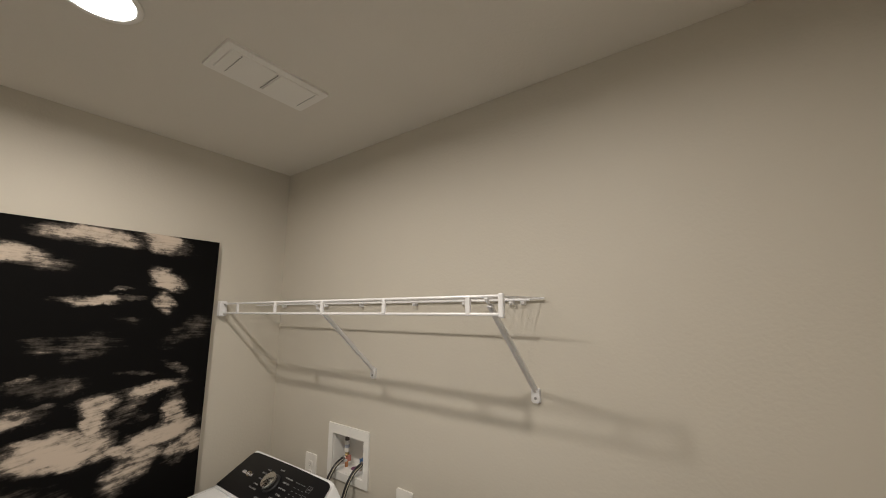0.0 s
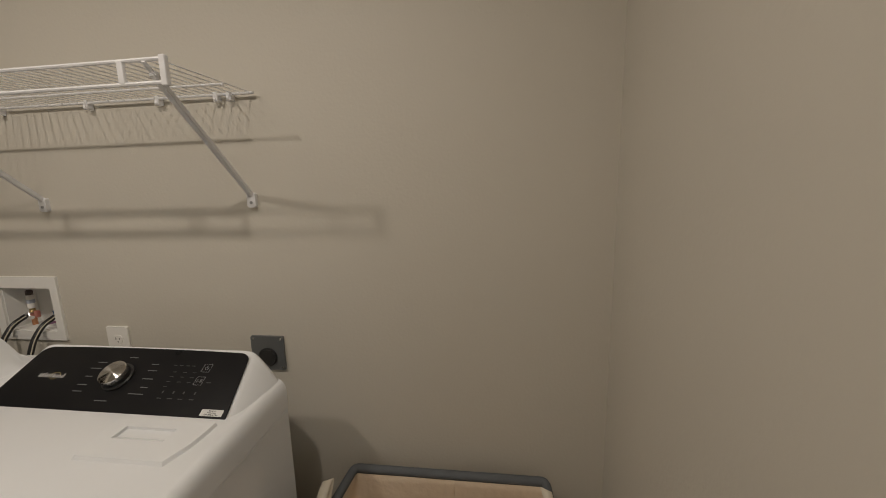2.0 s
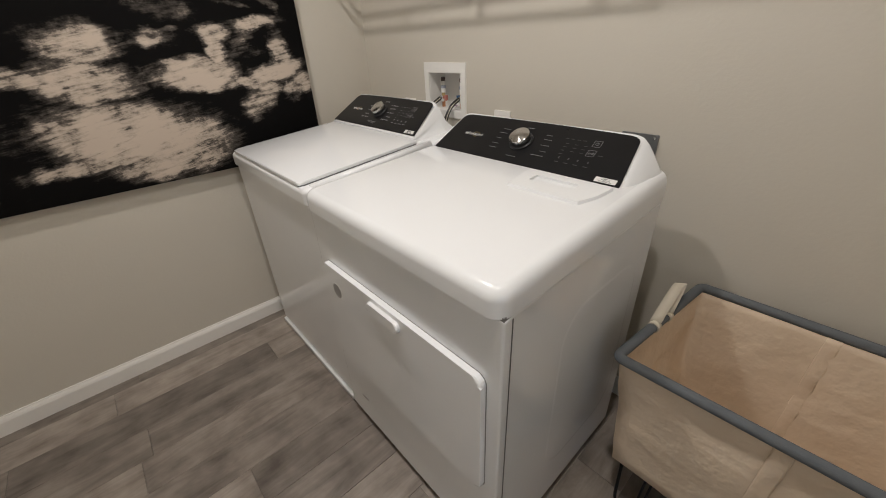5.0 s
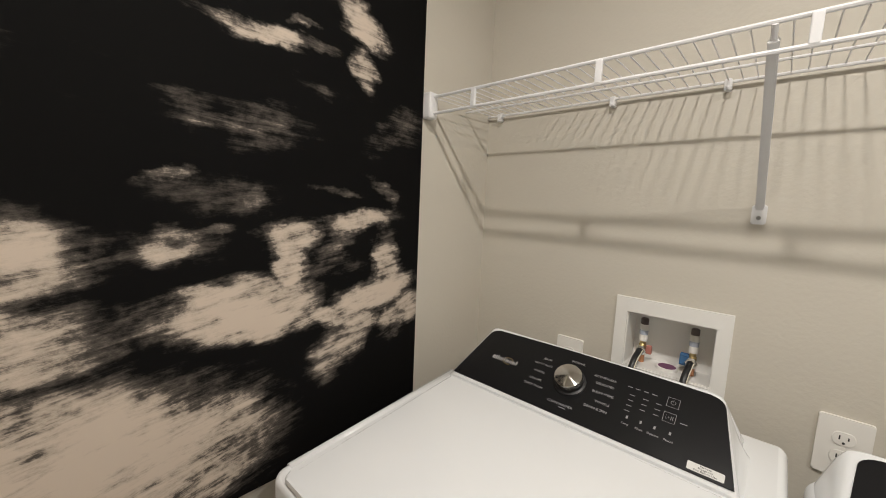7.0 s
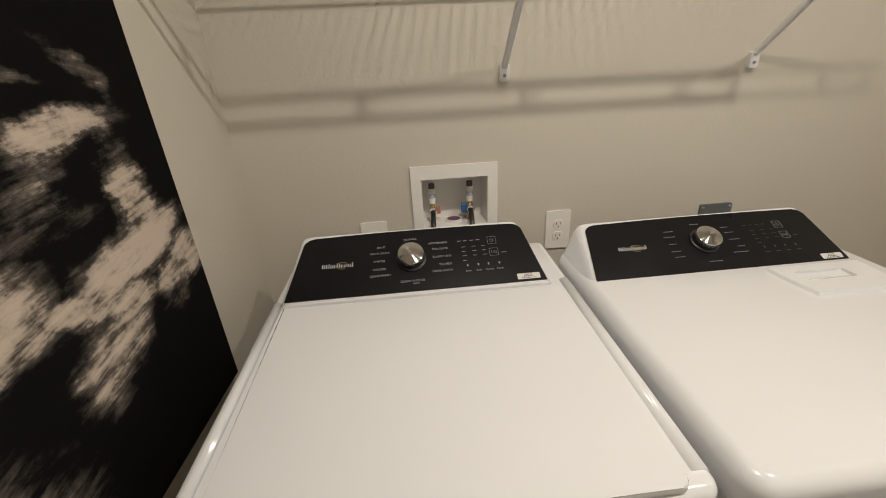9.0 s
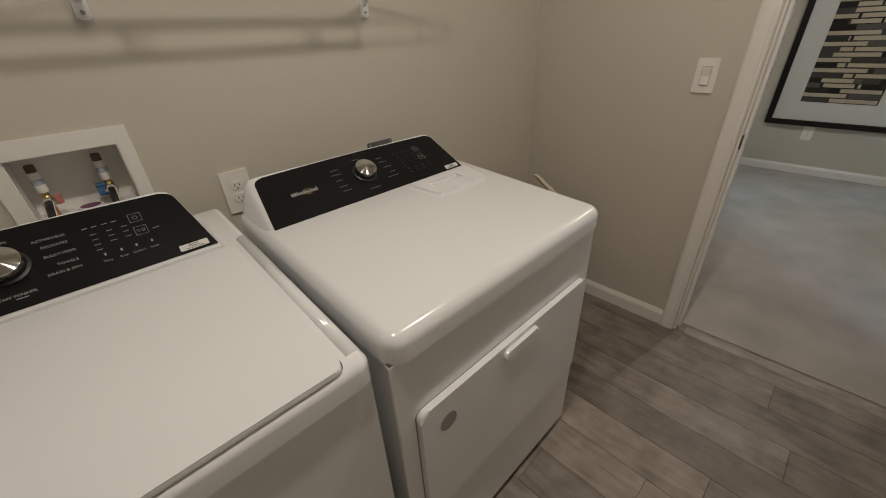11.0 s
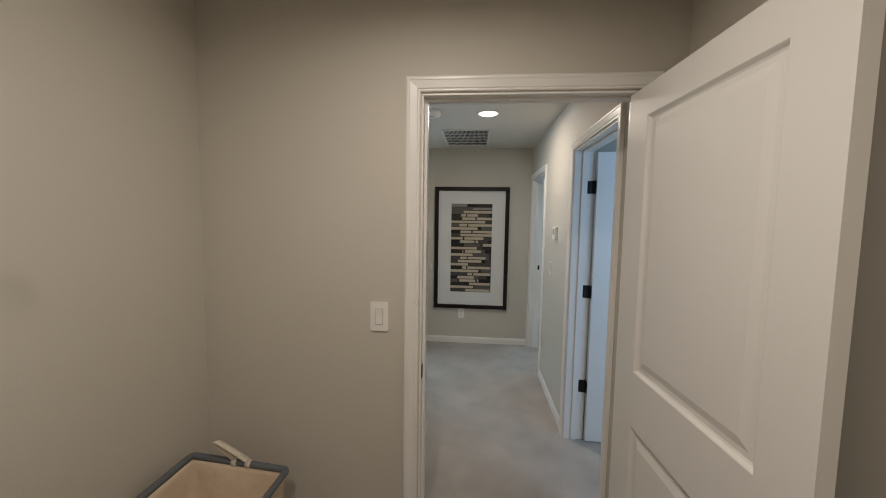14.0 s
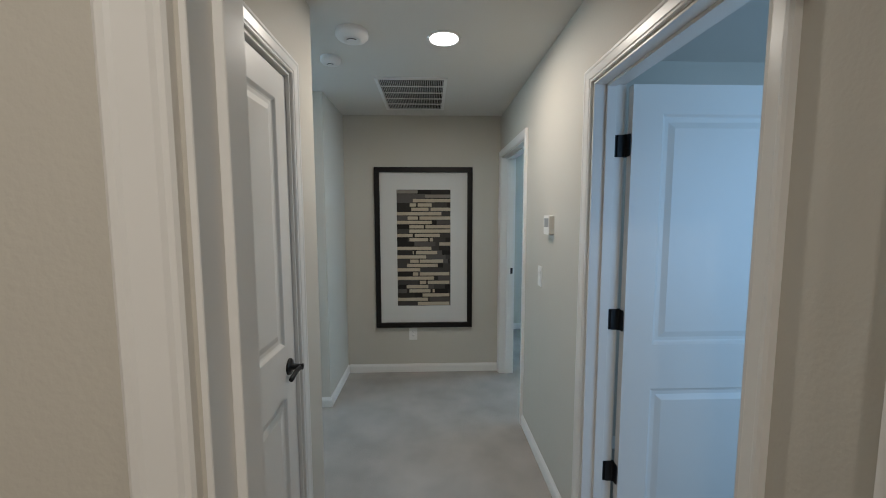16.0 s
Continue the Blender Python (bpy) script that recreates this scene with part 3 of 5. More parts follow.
def console_body(x0, x1, YB, a0, a1, b0, b1, slope, bulge=False):
    """Loft along x: the ends fall away to the deck; a: face bottom, b: face top."""
    FACE_Y0, FACE_Z0, FACE_Y1, FACE_Z1 = slope
    base = FACE_Z0 - 0.024
    prof = [(FACE_Y0 - 0.006, base), (FACE_Y0 - 0.004, FACE_Z0 - 0.004), (FACE_Y1 + 0.002, FACE_Z1 + 0.002), (FACE_Y1 + 0.006, FACE_Z1 + 0.003),
            (FACE_Y1 + 0.011, FACE_Z1 + 0.001), (FACE_Y1 + 0.016, FACE_Z1 - 0.010), (min(FACE_Y1 + 0.030, YB - 0.001), FACE_Z1 - 0.060), (YB, base)]
    bm = bmesh.new()
    flat = ((0.0, 0.0), (0.08, 0.22), (0.25, 0.48), (0.50, 0.74))
    near = ((0.80, -0.008), (0.90, -0.004), (0.965, 0.004), (0.99, 0.014), (1.0, 0.028))
    if bulge:
        flat = ((0.0, 0.0), (0.12, 0.08), (0.28, 0.24), (0.45, 0.42), (0.63, 0.62), (0.81, 0.84))
        near = ((0.94, -0.006), (0.965, 0.0), (0.985, 0.008), (0.995, 0.016), (1.0, 0.028))
    left = [(s, x0 + 0.004 + (b0 - 0.010 - x0 - 0.004) * t, s * (b0 - a0)) for s, t in flat] + [(s, b0 + d, b0 - a0) for s, d in near]
    right = [(s, x1 - 0.004 - (x1 - 0.004 - b1 - 0.010) * t, -s * (a1 - b1)) for s, t in flat] + [(s, b1 - d, b1 - a1) for s, d in near]
    out = []
    for s, x, shear in left + right[::-1]:
        ring = []
        for y, z in prof:
            k = min(1.0, max(0.0, (z - FACE_Z0) / (FACE_Z1 - FACE_Z0)))
            ring.append(bm.verts.new((max(x0 + 0.002, min(x1 - 0.002, x - shear * (1 - k))), y, base + (z - base) * (0.10 + 0.90 * s))))
        out.append(ring)
    for a, b in zip(out, out[1:]):
        for i in range(len(prof)):
            j = (i + 1) % len(prof)
            bm.faces.new((a[i], a[j], b[j], b[i]))
    bm.faces.new(out[0])
    bm.faces.new(out[-1][::-1])
    bmesh.ops.recalc_face_normals(bm, faces=bm.faces)
    return bm


def bars(parent, m, spots, material=None):
    """Small printed bars on the console: (x, y, length, height)."""
    bm = bmesh.new()
    for x, y, w, h in spots:
        box(x - w / 2, x + w / 2, y - h / 2, y + h / 2, 0.0024, 0.0028, bm=bm)
    turn(bm, m)
    return tagged(part("printing", bm, material or M_PRINT, parent), kind="stuff")


def radial_metal():
    m = bpy.data.materials.new("spun_metal")
    m.use_nodes = True
    nt = m.node_tree
    b = nt.nodes["Principled BSDF"]
    b.inputs["Base Color"].default_value = (0.62, 0.61, 0.59, 1)
    b.inputs["Metallic"].default_value = 1
    b.inputs["Roughness"].default_value = 0.165
    b.inputs["Anisotropic"].default_value = 1.0
    b.inputs["Anisotropic Rotation"].default_value = 0.25
    tan = nt.nodes.new("ShaderNodeTangent")
    tan.direction_type, tan.axis = "RADIAL", "Z"
    nt.links.new(tan.outputs[0], b.inputs["Tangent"])
    return m


M_SPUN = radial_metal()


def leaned(bm, y0, low, high, z0, z1):
    """Lean a top panel up towards the back: low and high are the rise per metre at z0 and z1."""
    for v in bm.verts:
        t = min(1.0, max(0.0, (v.co.z - z0) / (z1 - z0)))
        v.co.z += max(0.0, v.co.y - y0) * (low + (high - low) * t)
    return bm


def dome(x0, x1, y0, y1, r, z0, z1, R, seg=7):
    """A slab with round corners in plan whose front and side edges roll over with radius R; the back stays square."""
    bm = bmesh.new()
    levels = [(0.0, z0), (0.0, z1 - R)] + [(R * (1 - math.cos(a)), z1 - R + R * math.sin(a)) for a in [math.pi / 2 * i / seg for i in range(1, seg + 1)]]
    rings = [[bm.verts.new((x, y, z)) for x, y in rounded(x0 + i, x1 - i, y0 + i, y1, (max(r - i, 0.004), max(r - i, 0.004), 0.004, 0.004), 8)] for i, z in levels]
    k = len(rings[0])
    for a, b in zip(rings, rings[1:]):
        for i in range(k):
            bm.faces.new((a[i], a[(i + 1) % k], b[(i + 1) % k], b[i]))
    bm.faces.new(rings[0][::-1])
    bm.faces.new(rings[-1])
    bmesh.ops.recalc_face_normals(bm, faces=bm.faces)
    return bm


def machine(name, label, x0, x1, YF, YB, slope, a0, a1, b0, b1, washer):
    """slope: the control face, from its lower edge (y, z) to its upper edge."""
    g = thing(name, label, "washer" if washer else "dryer")
    FACE_Y0, FACE_Z0, FACE_Y1, FACE_Z1 = slope
    FL = math.hypot(FACE_Y1 - FACE_Y0, FACE_Z1 - FACE_Z0)
    xc = (a0 + a1) / 2
    zs = 0.8600 if washer else 0.8685      # seam below the top
    zt = zs + (0.048 if washer else 0.056)
    low, high = 0.030, (0.088 if washer else 0.064)
    # cabinet
    bm = leaned(box(x0, x1, YF + 0.012, YB, 0.035, zs - 0.0025, 0.005, 3), YF + 0.012, 0.0, low, 0.5, zs - 0.02)
    part("cabinet", bm, M_ENAMEL, g, smooth=False)
    # dark block puts the shade under the cabinet into its colour
    part("base_shade", box(x0 + 0.012, x1 - 0.012, YF + 0.03, YB - 0.02, 0.012, 0.040), M_GAP_SHADE, g, "dark block for the shade under the cabinet")
    for fx in (x0 + 0.05, x1 - 0.05):
        for fy in (YF + 0.07, YB - 0.07):
            part("foot", lathe([(0, 0), (0.022, 0), (0.022, 0.014), (0.010, 0.016), (0.010, 0.04), (0, 0.04)], pose(fx, fy, 0.0), 16), M_BLACKPL, g)
    # grey filler gives the seam its shade by colour
    part("seam", leaned(box(x0 + 0.002, x1 - 0.002, YF + 0.0140, YB - 0.006, zs - 0.006, zs + 0.004), YF + 0.012, low, low, 0, 1), M_SEAM, g, "grey filler for the shade in the seam below the top")
    # top
    bm = dome(x0 - 0.002, x1 + 0.002, YF - 0.001, YB, 0.026 if washer else 0.038, zs, zt, 0.016 if washer else 0.025)
    top = part("top_panel", leaned(bm, YF, low, high, zs, zt), M_ENAMEL, g, smooth=True)
    top.data.set_sharp_from_angle(angle=radians(32))
    # console
    if washer:
        cons = console_body(a0 - 0.022, a1 + 0.022, YB, a0, a1, b0, b1, slope)
    else:
        cons = console_body(x0, x1, YB, a0, a1, b0, b1, slope, True)
    cons = part("console", cons, M_ENAMEL, g, smooth=True)
    cons.data.set_sharp_from_angle(angle=radians(38))
    m = face_pose(xc, *slope)
    hw0, hw1 = (a1 - a0) / 2, (b1 - b0) / 2
    outline = [(-hw0, 0.002), (hw0, 0.002)]
    for i in range(6):
        t = i / 5
        ang = radians(10 + 80 * t)
        outline.append((hw1 - 0.026 + 0.026 * math.cos(ang) + (1 - t) * 0.002, FL - 0.024 + 0.022 * math.sin(ang)))
    for i in range(1, 8):
        u = 1 - i / 4
        outline.append((u * (hw1 - 0.026), FL - 0.002 + 0.004 * (1 - u * u)))
    for i in range(6):
        t = i / 5
        ang = radians(90 + 80 * t)
        outline.append((-hw1 + 0.026 + 0.026 * math.cos(ang) - t * 0.002, FL - 0.024 + 0.022 * math.sin(ang)))
    face = part("control_face", prism(outline, 0.0022, m, 0.0008, seg=1), M_PANEL, g, "near-black glossy control panel")
    wide = hw0 + hw1

    def at(fx, fy, out=0.0022):
        return m @ pose((fx - 0.5) * wide, fy * FL, out)

    # knob
    kx, ky = 0.480, 0.520
    knob = part("knob_skirt", lathe([(0.0, 0.0), (0.036, 0.0), (0.036, 0.004), (0.0315, 0.006), (0.0310, 0.024), (0.0, 0.024)], None, 40), M_BLACKPL, g, "black dial skirt", smooth=False)
    knob.matrix_local = at(kx, ky)
    cap = part("knob_cap", lathe([(0.0, 0.0275), (0.028, 0.0270), (0.0305, 0.0255), (0.0312, 0.0235), (0.0312, 0.012), (0.0, 0.012)], None, 48), M_SPUN, g, "spun metal dial cap", smooth=True)
    cap.matrix_local = at(kx, ky)
    cap.data.set_sharp_from_angle(angle=radians(30))
    # maker's mark as plain strokes with a ring
    marks = [(-0.044, 0.0022, 0.0105), (-0.0395, 0.0018, 0.0085), (-0.035, 0.0022, 0.0105), (-0.0295, 0.0018, 0.0125), (-0.0250, 0.0018, 0.0080), (-0.0205, 0.0018, 0.0080), (-0.0160, 0.0018, 0.0080),
             (-0.0100, 0.0018, 0.0125), (-0.0045, 0.0018, 0.0105), (0.0000, 0.0030, 0.0075), (0.0060, 0.0018, 0.0075), (0.0105, 0.0018, 0.0075), (0.0160, 0.0018, 0.0075), (0.0205, 0.0018, 0.0075), (0.0255, 0.0018, 0.0125)]
    bars(g, m @ pose((0.190 - 0.5) * wide, 0.50 * FL, 0), [(x, h / 2 - 0.005, w, h) for x, w, h in marks], M_LOGO)
    ring = [(0.004 + 0.013 * math.cos(i * 0.44), 0.0 + 0.0095 * math.sin(i * 0.44), 0.0026) for i in range(13)]
    part("mark_ring", tube([m @ pose((0.185 - 0.5) * wide, 0.50 * FL, 0) @ Vector(p) for p in ring], 0.0006, 5), M_GOLD, g, "thin gold ring of the maker's mark")
    left = ("JEANS", "HEAVY DUTY", "WHITES", "COLORS", "QUICK WASH")
    rightw = ("ACTIVEWEAR", "DELICATES", "BULKY ITEMS", "TOWELS", "DRAIN & SPIN")
    rows = (0.745, 0.645, 0.515, 0.385, 0.285)
    lx = (0.355, 0.348, 0.345, 0.345, 0.348)
    rx = (0.598, 0.605, 0.610, 0.620, 0.605)
    size = 0.0078
    if washer:
        for word, fy, fx in zip(left, rows, lx):
            text("cycle_name", word, size, at(fx, fy, 0.0026), M_PRINT, g)
        for word, fy, fx in zip(rightw, rows, rx):
            text("cycle_name", word, size, at(fx, fy, 0.0026), M_PRINT, g)
        text("cycle_name", "NORMAL", size, at(kx, 0.845, 0.0026), M_PRINT, g)
        text("cycle_name", "CLEAN WASHER", size, at(kx, 0.165, 0.0026), M_PRINT, g)
        for word, fx in (("Temp", 0.712), ("Rinse", 0.757), ("Options", 0.800), ("Faucet", 0.846)):
            text("button_name", word, 0.0062, at(fx, 0.245, 0.0026), M_PRINT, g)
        spots = [((kx + 0.015 - 0.5) * wide, 0.125 * FL, 0.016, 0.0016)]
    else:
        spots = []
        lengths = (0.026, 0.030, 0.020, 0.026, 0.026)
        for fy, fx, ln in zip(rows, lx, lengths):
            spots.append(((fx - 0.5) * wide, fy * FL, ln, 0.0019))
        for fy, fx, ln in zip(rows, rx, (0.020, 0.026, 0.028, 0.020, 0.040)):
            spots.append(((fx - 0.5) * wide, fy * FL, ln, 0.0019))
        spots += [((kx - 0.5) * wide, 0.845 * FL, 0.024, 0.0022), ((kx - 0.5) * wide, 0.165 * FL, 0.034, 0.0019)]
        spots += [((fx - 0.5) * wide, 0.245 * FL, 0.012, 0.0017) for fx in (0.712, 0.757, 0.800, 0.846)]
    for i, fx in enumerate((0.705, 0.750, 0.792)):
        for j in range(4 if i == 0 else 3):
            spots.append(((fx - 0.5) * wide, (0.64 - 0.075 * j) * FL, 0.010, 0.0012))
    for fx in (0.690, 0.716, 0.745, 0.772):
        spots.append(((fx - 0.5) * wide, 0.745 * FL, 0.009, 0.0016))
    for fx in (0.712, 0.757, 0.800, 0.846):
        spots.append(((fx - 0.5) * wide, 0.335 * FL, 0.0035, 0.0060))
    spots.append((0.875 * wide - 0.5 * wide, 0.50 * FL, 0.012, 0.0016))
    if not washer:
        bars(g, m, spots[:12], M_PRINTMID)
        spots = spots[12:]
    bars(g, m, spots, M_PRINT if washer else M_PRINTDIM)
    for fy in (0.72, 0.52):
        cx, cy, s = (0.832 - 0.5) * wide, fy * FL, 0.0105
        part("button_frame", tube([m @ Vector((cx + dx * s, cy + dy * s, 0.0026)) for dx, dy in ((-1, -1), (1, -1), (1, 1), (-1, 1))], 0.0006, 4, True), M_PRINT, g, "thin square outline of a touch button")
        if fy > 0.6:
            part("power_sign", tube([m @ Vector((cx + 0.0042 * math.cos(a), cy + 0.0042 * math.sin(a), 0.0026)) for a in [radians(125 + 290 * i / 14) for i in range(15)]], 0.0005, 4), M_PRINT, g)
            bars(g, m, [(cx, cy + 0.0038, 0.0010, 0.0045)])
        else:
            part("start_sign", tube([m @ Vector((cx + dx, cy + dy, 0.0026)) for dx, dy in ((-0.006, -0.004), (0.000, 0.0), (-0.006, 0.004))], 0.0005, 4, True), M_PRINT, g)
            bars(g, m, [(cx + 0.003, cy, 0.001, 0.008), (cx + 0.006, cy, 0.001, 0.008)])
    st = part("film_sticker", prism(rounded(-0.027, 0.027, -0.0075, 0.0075, 0.002), 0.0004, at(0.955, 0.085)), M_STICKER, g, "small white film notice sticker")
    for i, word in enumerate(("Remove", "Protective", "Film Before Use")):
        text("sticker_line", word, 0.0052, at(0.955, 0.085 + 0.026 * (1 - i), 0.0027), M_BLACKPL, st).matrix_parent_inverse = Matrix.Identity(4)
    if washer:
        lx0, lx1, ly0, ly1 = x0 + 0.036, x1 - 0.043, YF + 0.004, FACE_Y0 - 0.006
        lid = prism(rounded(lx0, lx1, ly0, ly1, (0.016, 0.016, 0.004, 0.004)), 0.010, pose(0, 0, zt + 0.002), 0.006, seg=4)
        lid = part("lid", leaned(lid, YF, high, high, 0, 1), M_ENAMEL, g, "flat white lid", smooth=True)
        lid.data.set_sharp_from_angle(angle=radians(40))
        # dark sheet paints the shade of the gap below the lid's edge
        part("lid_gap", leaned(prism(rounded(lx0 - 0.003, lx1 + 0.003, ly0 + 0.003, ly1 + 0.003, 0.016), 0.004, pose(0, 0, zt - 0.001)), YF, high, high, 0, 1), M_GAP_SHADE, g, "dark sheet for the shade in the gap round the lid")
        for hx in (x0 + 0.016, x1 - 0.016):
            line = [(hx, YF + 0.030, 0), (hx, -0.55, 0), (hx, FACE_Y0 + 0.03, 0)]
            part("lid_rim", tube([(x, y, zt - 0.008 + (y - YF) * high) for x, y, z in line], 0.0145, 14), M_ENAMEL, g, "rounded rim beside the lid", smooth=True)
        part("kick_strip", box(x0 + 0.002, x1 - 0.002, YF + 0.002, YF + 0.026, 0.004, 0.028, 0.003), M_ENAMEL, g, "pale strip along the foot of the cabinet")
    else:
        # lint screen cover with a scooped finger grip
        def deck(y):
            return zt + (y - YF) * high

        bm = bmesh.new()
        ys, xl, xr = (-0.348, -0.374, -0.410, -0.458), (1.350, 1.352, 1.357, 1.366), (1.580, 1.579, 1.574, 1.556)
        grip = (1.392, 1.512)
        rowsv = []
        for i, y in enumerate(ys):
            z = deck(y) + 0.0065
            rowsv.append([bm.verts.new((x, y, z)) for x in (xl[i], grip[0], grip[1], xr[i])])
        for i in range(3):
            for j in range(3):
                if (i, j) != (1, 1):
                    bm.faces.new((rowsv[i][j], rowsv[i][j + 1], rowsv[i + 1][j + 1], rowsv[i + 1][j]))
        # the scoop falls from its front edge to the back
        sl, sr = (bm.verts.new((x, ys[1], deck(ys[1]) - 0.012)) for x in grip)
        bm.faces.new((rowsv[1][1], rowsv[1][2], sr, sl))
        bm.faces.new((rowsv[2][1], rowsv[2][2], sr, sl))
        bm.faces.new((rowsv[1][1], sl, rowsv[2][1]))
        bm.faces.new((rowsv[1][2], sr, rowsv[2][2]))
        rim = [rowsv[0][k] for k in range(4)] + [rowsv[k][3] for k in (1, 2, 3)] + [rowsv[3][k] for k in (2, 1, 0)] + [rowsv[k][0] for k in (2, 1)]
        skirt = [bm.verts.new((v.co.x + (0.005 if v.co.x > 1.52 else -0.005 if v.co.x < 1.39 else 0), v.co.y - (0.005 if v.co.y < -0.44 else 0), v.co.z - 0.0085)) for v in rim]
        for k in range(len(rim)):
            j = (k + 1) % len(rim)
            bm.faces.new((rim[k], rim[j], skirt[j], skirt[k]))
        bmesh.ops.recalc_face_normals(bm, faces=bm.faces)
        part("lint_cover", bm, M_ENAMEL, g, "raised lint screen cover with a scooped grip")
        # front door
        z0, z1, dx0, dx1 = 0.340, 0.711, 0.952, 1.600
        door = part("dryer_door", prism(rounded(dx0, dx1, z0, z1, 0.022), 0.016, pose(0, YF + 0.0115, 0, 90, 0, 0), 0.008, seg=3), M_ENAMEL, g, "hamper-style front door")
        part("handle", prism(rounded(1.208, 1.344, 0.667, 0.698, 0.014), 0.012, pose(0, YF - 0.0035, 0, 90, 0, 0), 0.006, seg=3), M_ENAMEL, door, "rounded white door pull")
        part("round_sticker", prism([(1.024 + 0.024 * math.cos(i * math.pi / 12), 0.634 + 0.024 * math.sin(i * math.pi / 12)) for i in range(24)], 0.0006, pose(0, YF - 0.0045, 0, 90, 0, 0)), M_GREY, door, "grey round sticker")
        # grey sheet behind the door paints the shade of its gap
        part("door_gap", prism(rounded(dx0 - 0.002, dx1 + 0.002, z0 - 0.002, z1 + 0.002, 0.023), 0.001, pose(0, YF + 0.0122, 0, 90, 0, 0)), M_SEAM, g, "grey sheet for the shade in the gap round the door")
        part("front_badge", box(1.010, 1.045, YF + 0.0100, YF + 0.0125, 0.150, 0.158), M_GREY, g)
        # dark strip on the side paints the shade in the sheet's seam
        part("side_seam", box(x1 - 0.001, x1 + 0.0006, YF + 0.034, YF + 0.037, 0.04, 0.862), M_GAP_SHADE, g, "dark strip for the shade in the seam of the front sheet")
        emb = rounded(-0.60, -0.22, 0.18, 0.765, 0.10, 8)
        bm = prism(emb, 0.0010)
        for v in bm.verts:
            if v.co.z > 0.0005:
                v.co.x, v.co.y = -0.41 + (v.co.x + 0.41) * 0.92, 0.4725 + (v.co.y - 0.4725) * 0.94
        part("side_embossing", turn(bm, pose(x1 - 0.0005, 0, 0, 90, 0, 90)), M_ENAMEL, g, "pressed panel in the side sheet")
    return g


machine("washer", "white top-load washer with a black control panel", 0.173, 0.886, -0.796, -0.10, (-0.325, 0.970, -0.185, 1.067), 0.214, 0.818, 0.240, 0.780, True)
machine("dryer", "white front-load dryer with a black control panel", 0.911, 1.636, -0.812, -0.165, (-0.330, 0.953, -0.187, 1.044), 0.938, 1.587, 0.955, 1.560, False)

# ---- fittings on the walls and ceiling ----


def merge(bm, other):
    me = bpy.data.meshes.new("tmp")
    other.to_mesh(me)
    other.free()
    bm.from_mesh(me)
    bpy.data.meshes.remove(me)
    return bm


def outlet(m, label):
    """A duplex outlet; local x across, y up, z out of the wall."""
    g = thing("wall_outlet", label, "outlet", "laundry wall outlets")
    part("cover_plate", prism(rounded(-0.039, 0.039, -0.062, 0.062, 0.004), 0.006, m, 0.003), M_PLATE, g)
    for cy in (-0.0195, 0.0195):
        pts = [(0.0165 * math.cos(a) * 1.02, max(-0.0135, min(0.0135, 0.0172 * math.sin(a)))) for a in [2 * math.pi * i / 24 for i in range(24)]]
        f = part("socket_face", prism([(x, y + cy) for x, y in pts], 0.0025, m @ pose(0, 0, 0.0055), 0.0006, seg=1), M_PLATE, g)
        for sx, h in ((-0.0064, 0.0085), (0.0064, 0.0068)):
            part("slot", turn(box(sx - 0.0011, sx + 0.0011, cy + 0.002 - h / 2, cy + 0.002 + h / 2, 0.0078, 0.0083), m), M_SLOT, f)
        part("earth_hole", prism([(0.0023 * math.cos(i * math.pi / 6), cy - 0.0085 + 0.0023 * math.sin(i * math.pi / 6)) for i in range(12)], 0.0005, m @ pose(0, 0, 0.0078)), M_SLOT, f)
    part("screw", lathe([(0, 0), (0.003, 0), (0.0028, 0.0012), (0, 0.0014)], m @ pose(0, 0, 0.0058), 12), M_PLATE, g)
    return g


def on_back(x, z):
    return pose(x, 0.0, z, 90, 0, 0)


def on_right(y, z):
    return pose(W, y, z, 90, 0, -90)


outlet(on_back(0.396, 0.977), "white duplex outlet low behind the washer console")
outlet(on_back(0.966, 0.968), "white duplex outlet between washer and dryer")


def rocker_switch(m, label):
    g = thing("light_switch", label, "switch")
    part("cover_plate", prism(rounded(-0.0365, 0.0365, -0.060, 0.060, 0.004), 0.006, m, 0.003), M_PLATE, g)
    bm = prism(rounded(-0.0165, 0.0165, -0.0335, 0.0335, 0.001), 0.0015, m @ pose(0, 0, 0.0055), 0.0005, seg=1)
    # grey puts the shade of the gap round the rocker into the frame
    part("rocker_frame", bm, M_GROOVE_SHADE, g)
    bm = bmesh.new()
    pr = [(-0.031, 0.0015), (-0.031, 0.0045), (0.0, 0.0022), (0.031, 0.0062), (0.031, 0.0015)]
    a = [bm.verts.new(m @ Vector((-0.0145, y, 0.0055 + z))) for y, z in pr]
    b = [bm.verts.new(m @ Vector((0.0145, y, 0.0055 + z))) for y, z in pr]
    for i in range(5):
        bm.faces.new((a[i], a[(i + 1) % 5], b[(i + 1) % 5], b[i]))
    bm.faces.new(a)
    bm.faces.new(b[::-1])
    bmesh.ops.recalc_face_normals(bm, faces=bm.faces)
    part("rocker", bm, M_PLATE, g)
    return g


rocker_switch(on_right(-0.7635, 1.166), "white rocker light switch beside the laundry doorway")
rocker_switch(pose(4.345, HALL_R, 1.155, 90, 0, 180), "white rocker switch on the hall wall")

# dryer power outlet
g = thing("dryer_outlet", "grey steel dryer outlet plate with black socket", "outlet")
part("box_plate", prism(rounded(1.433, 1.540, 0.903, 1.012, 0.004), 0.007, pose(0, 0.0, 0, 90, 0, 0), 0.003), M_STEEL, g)
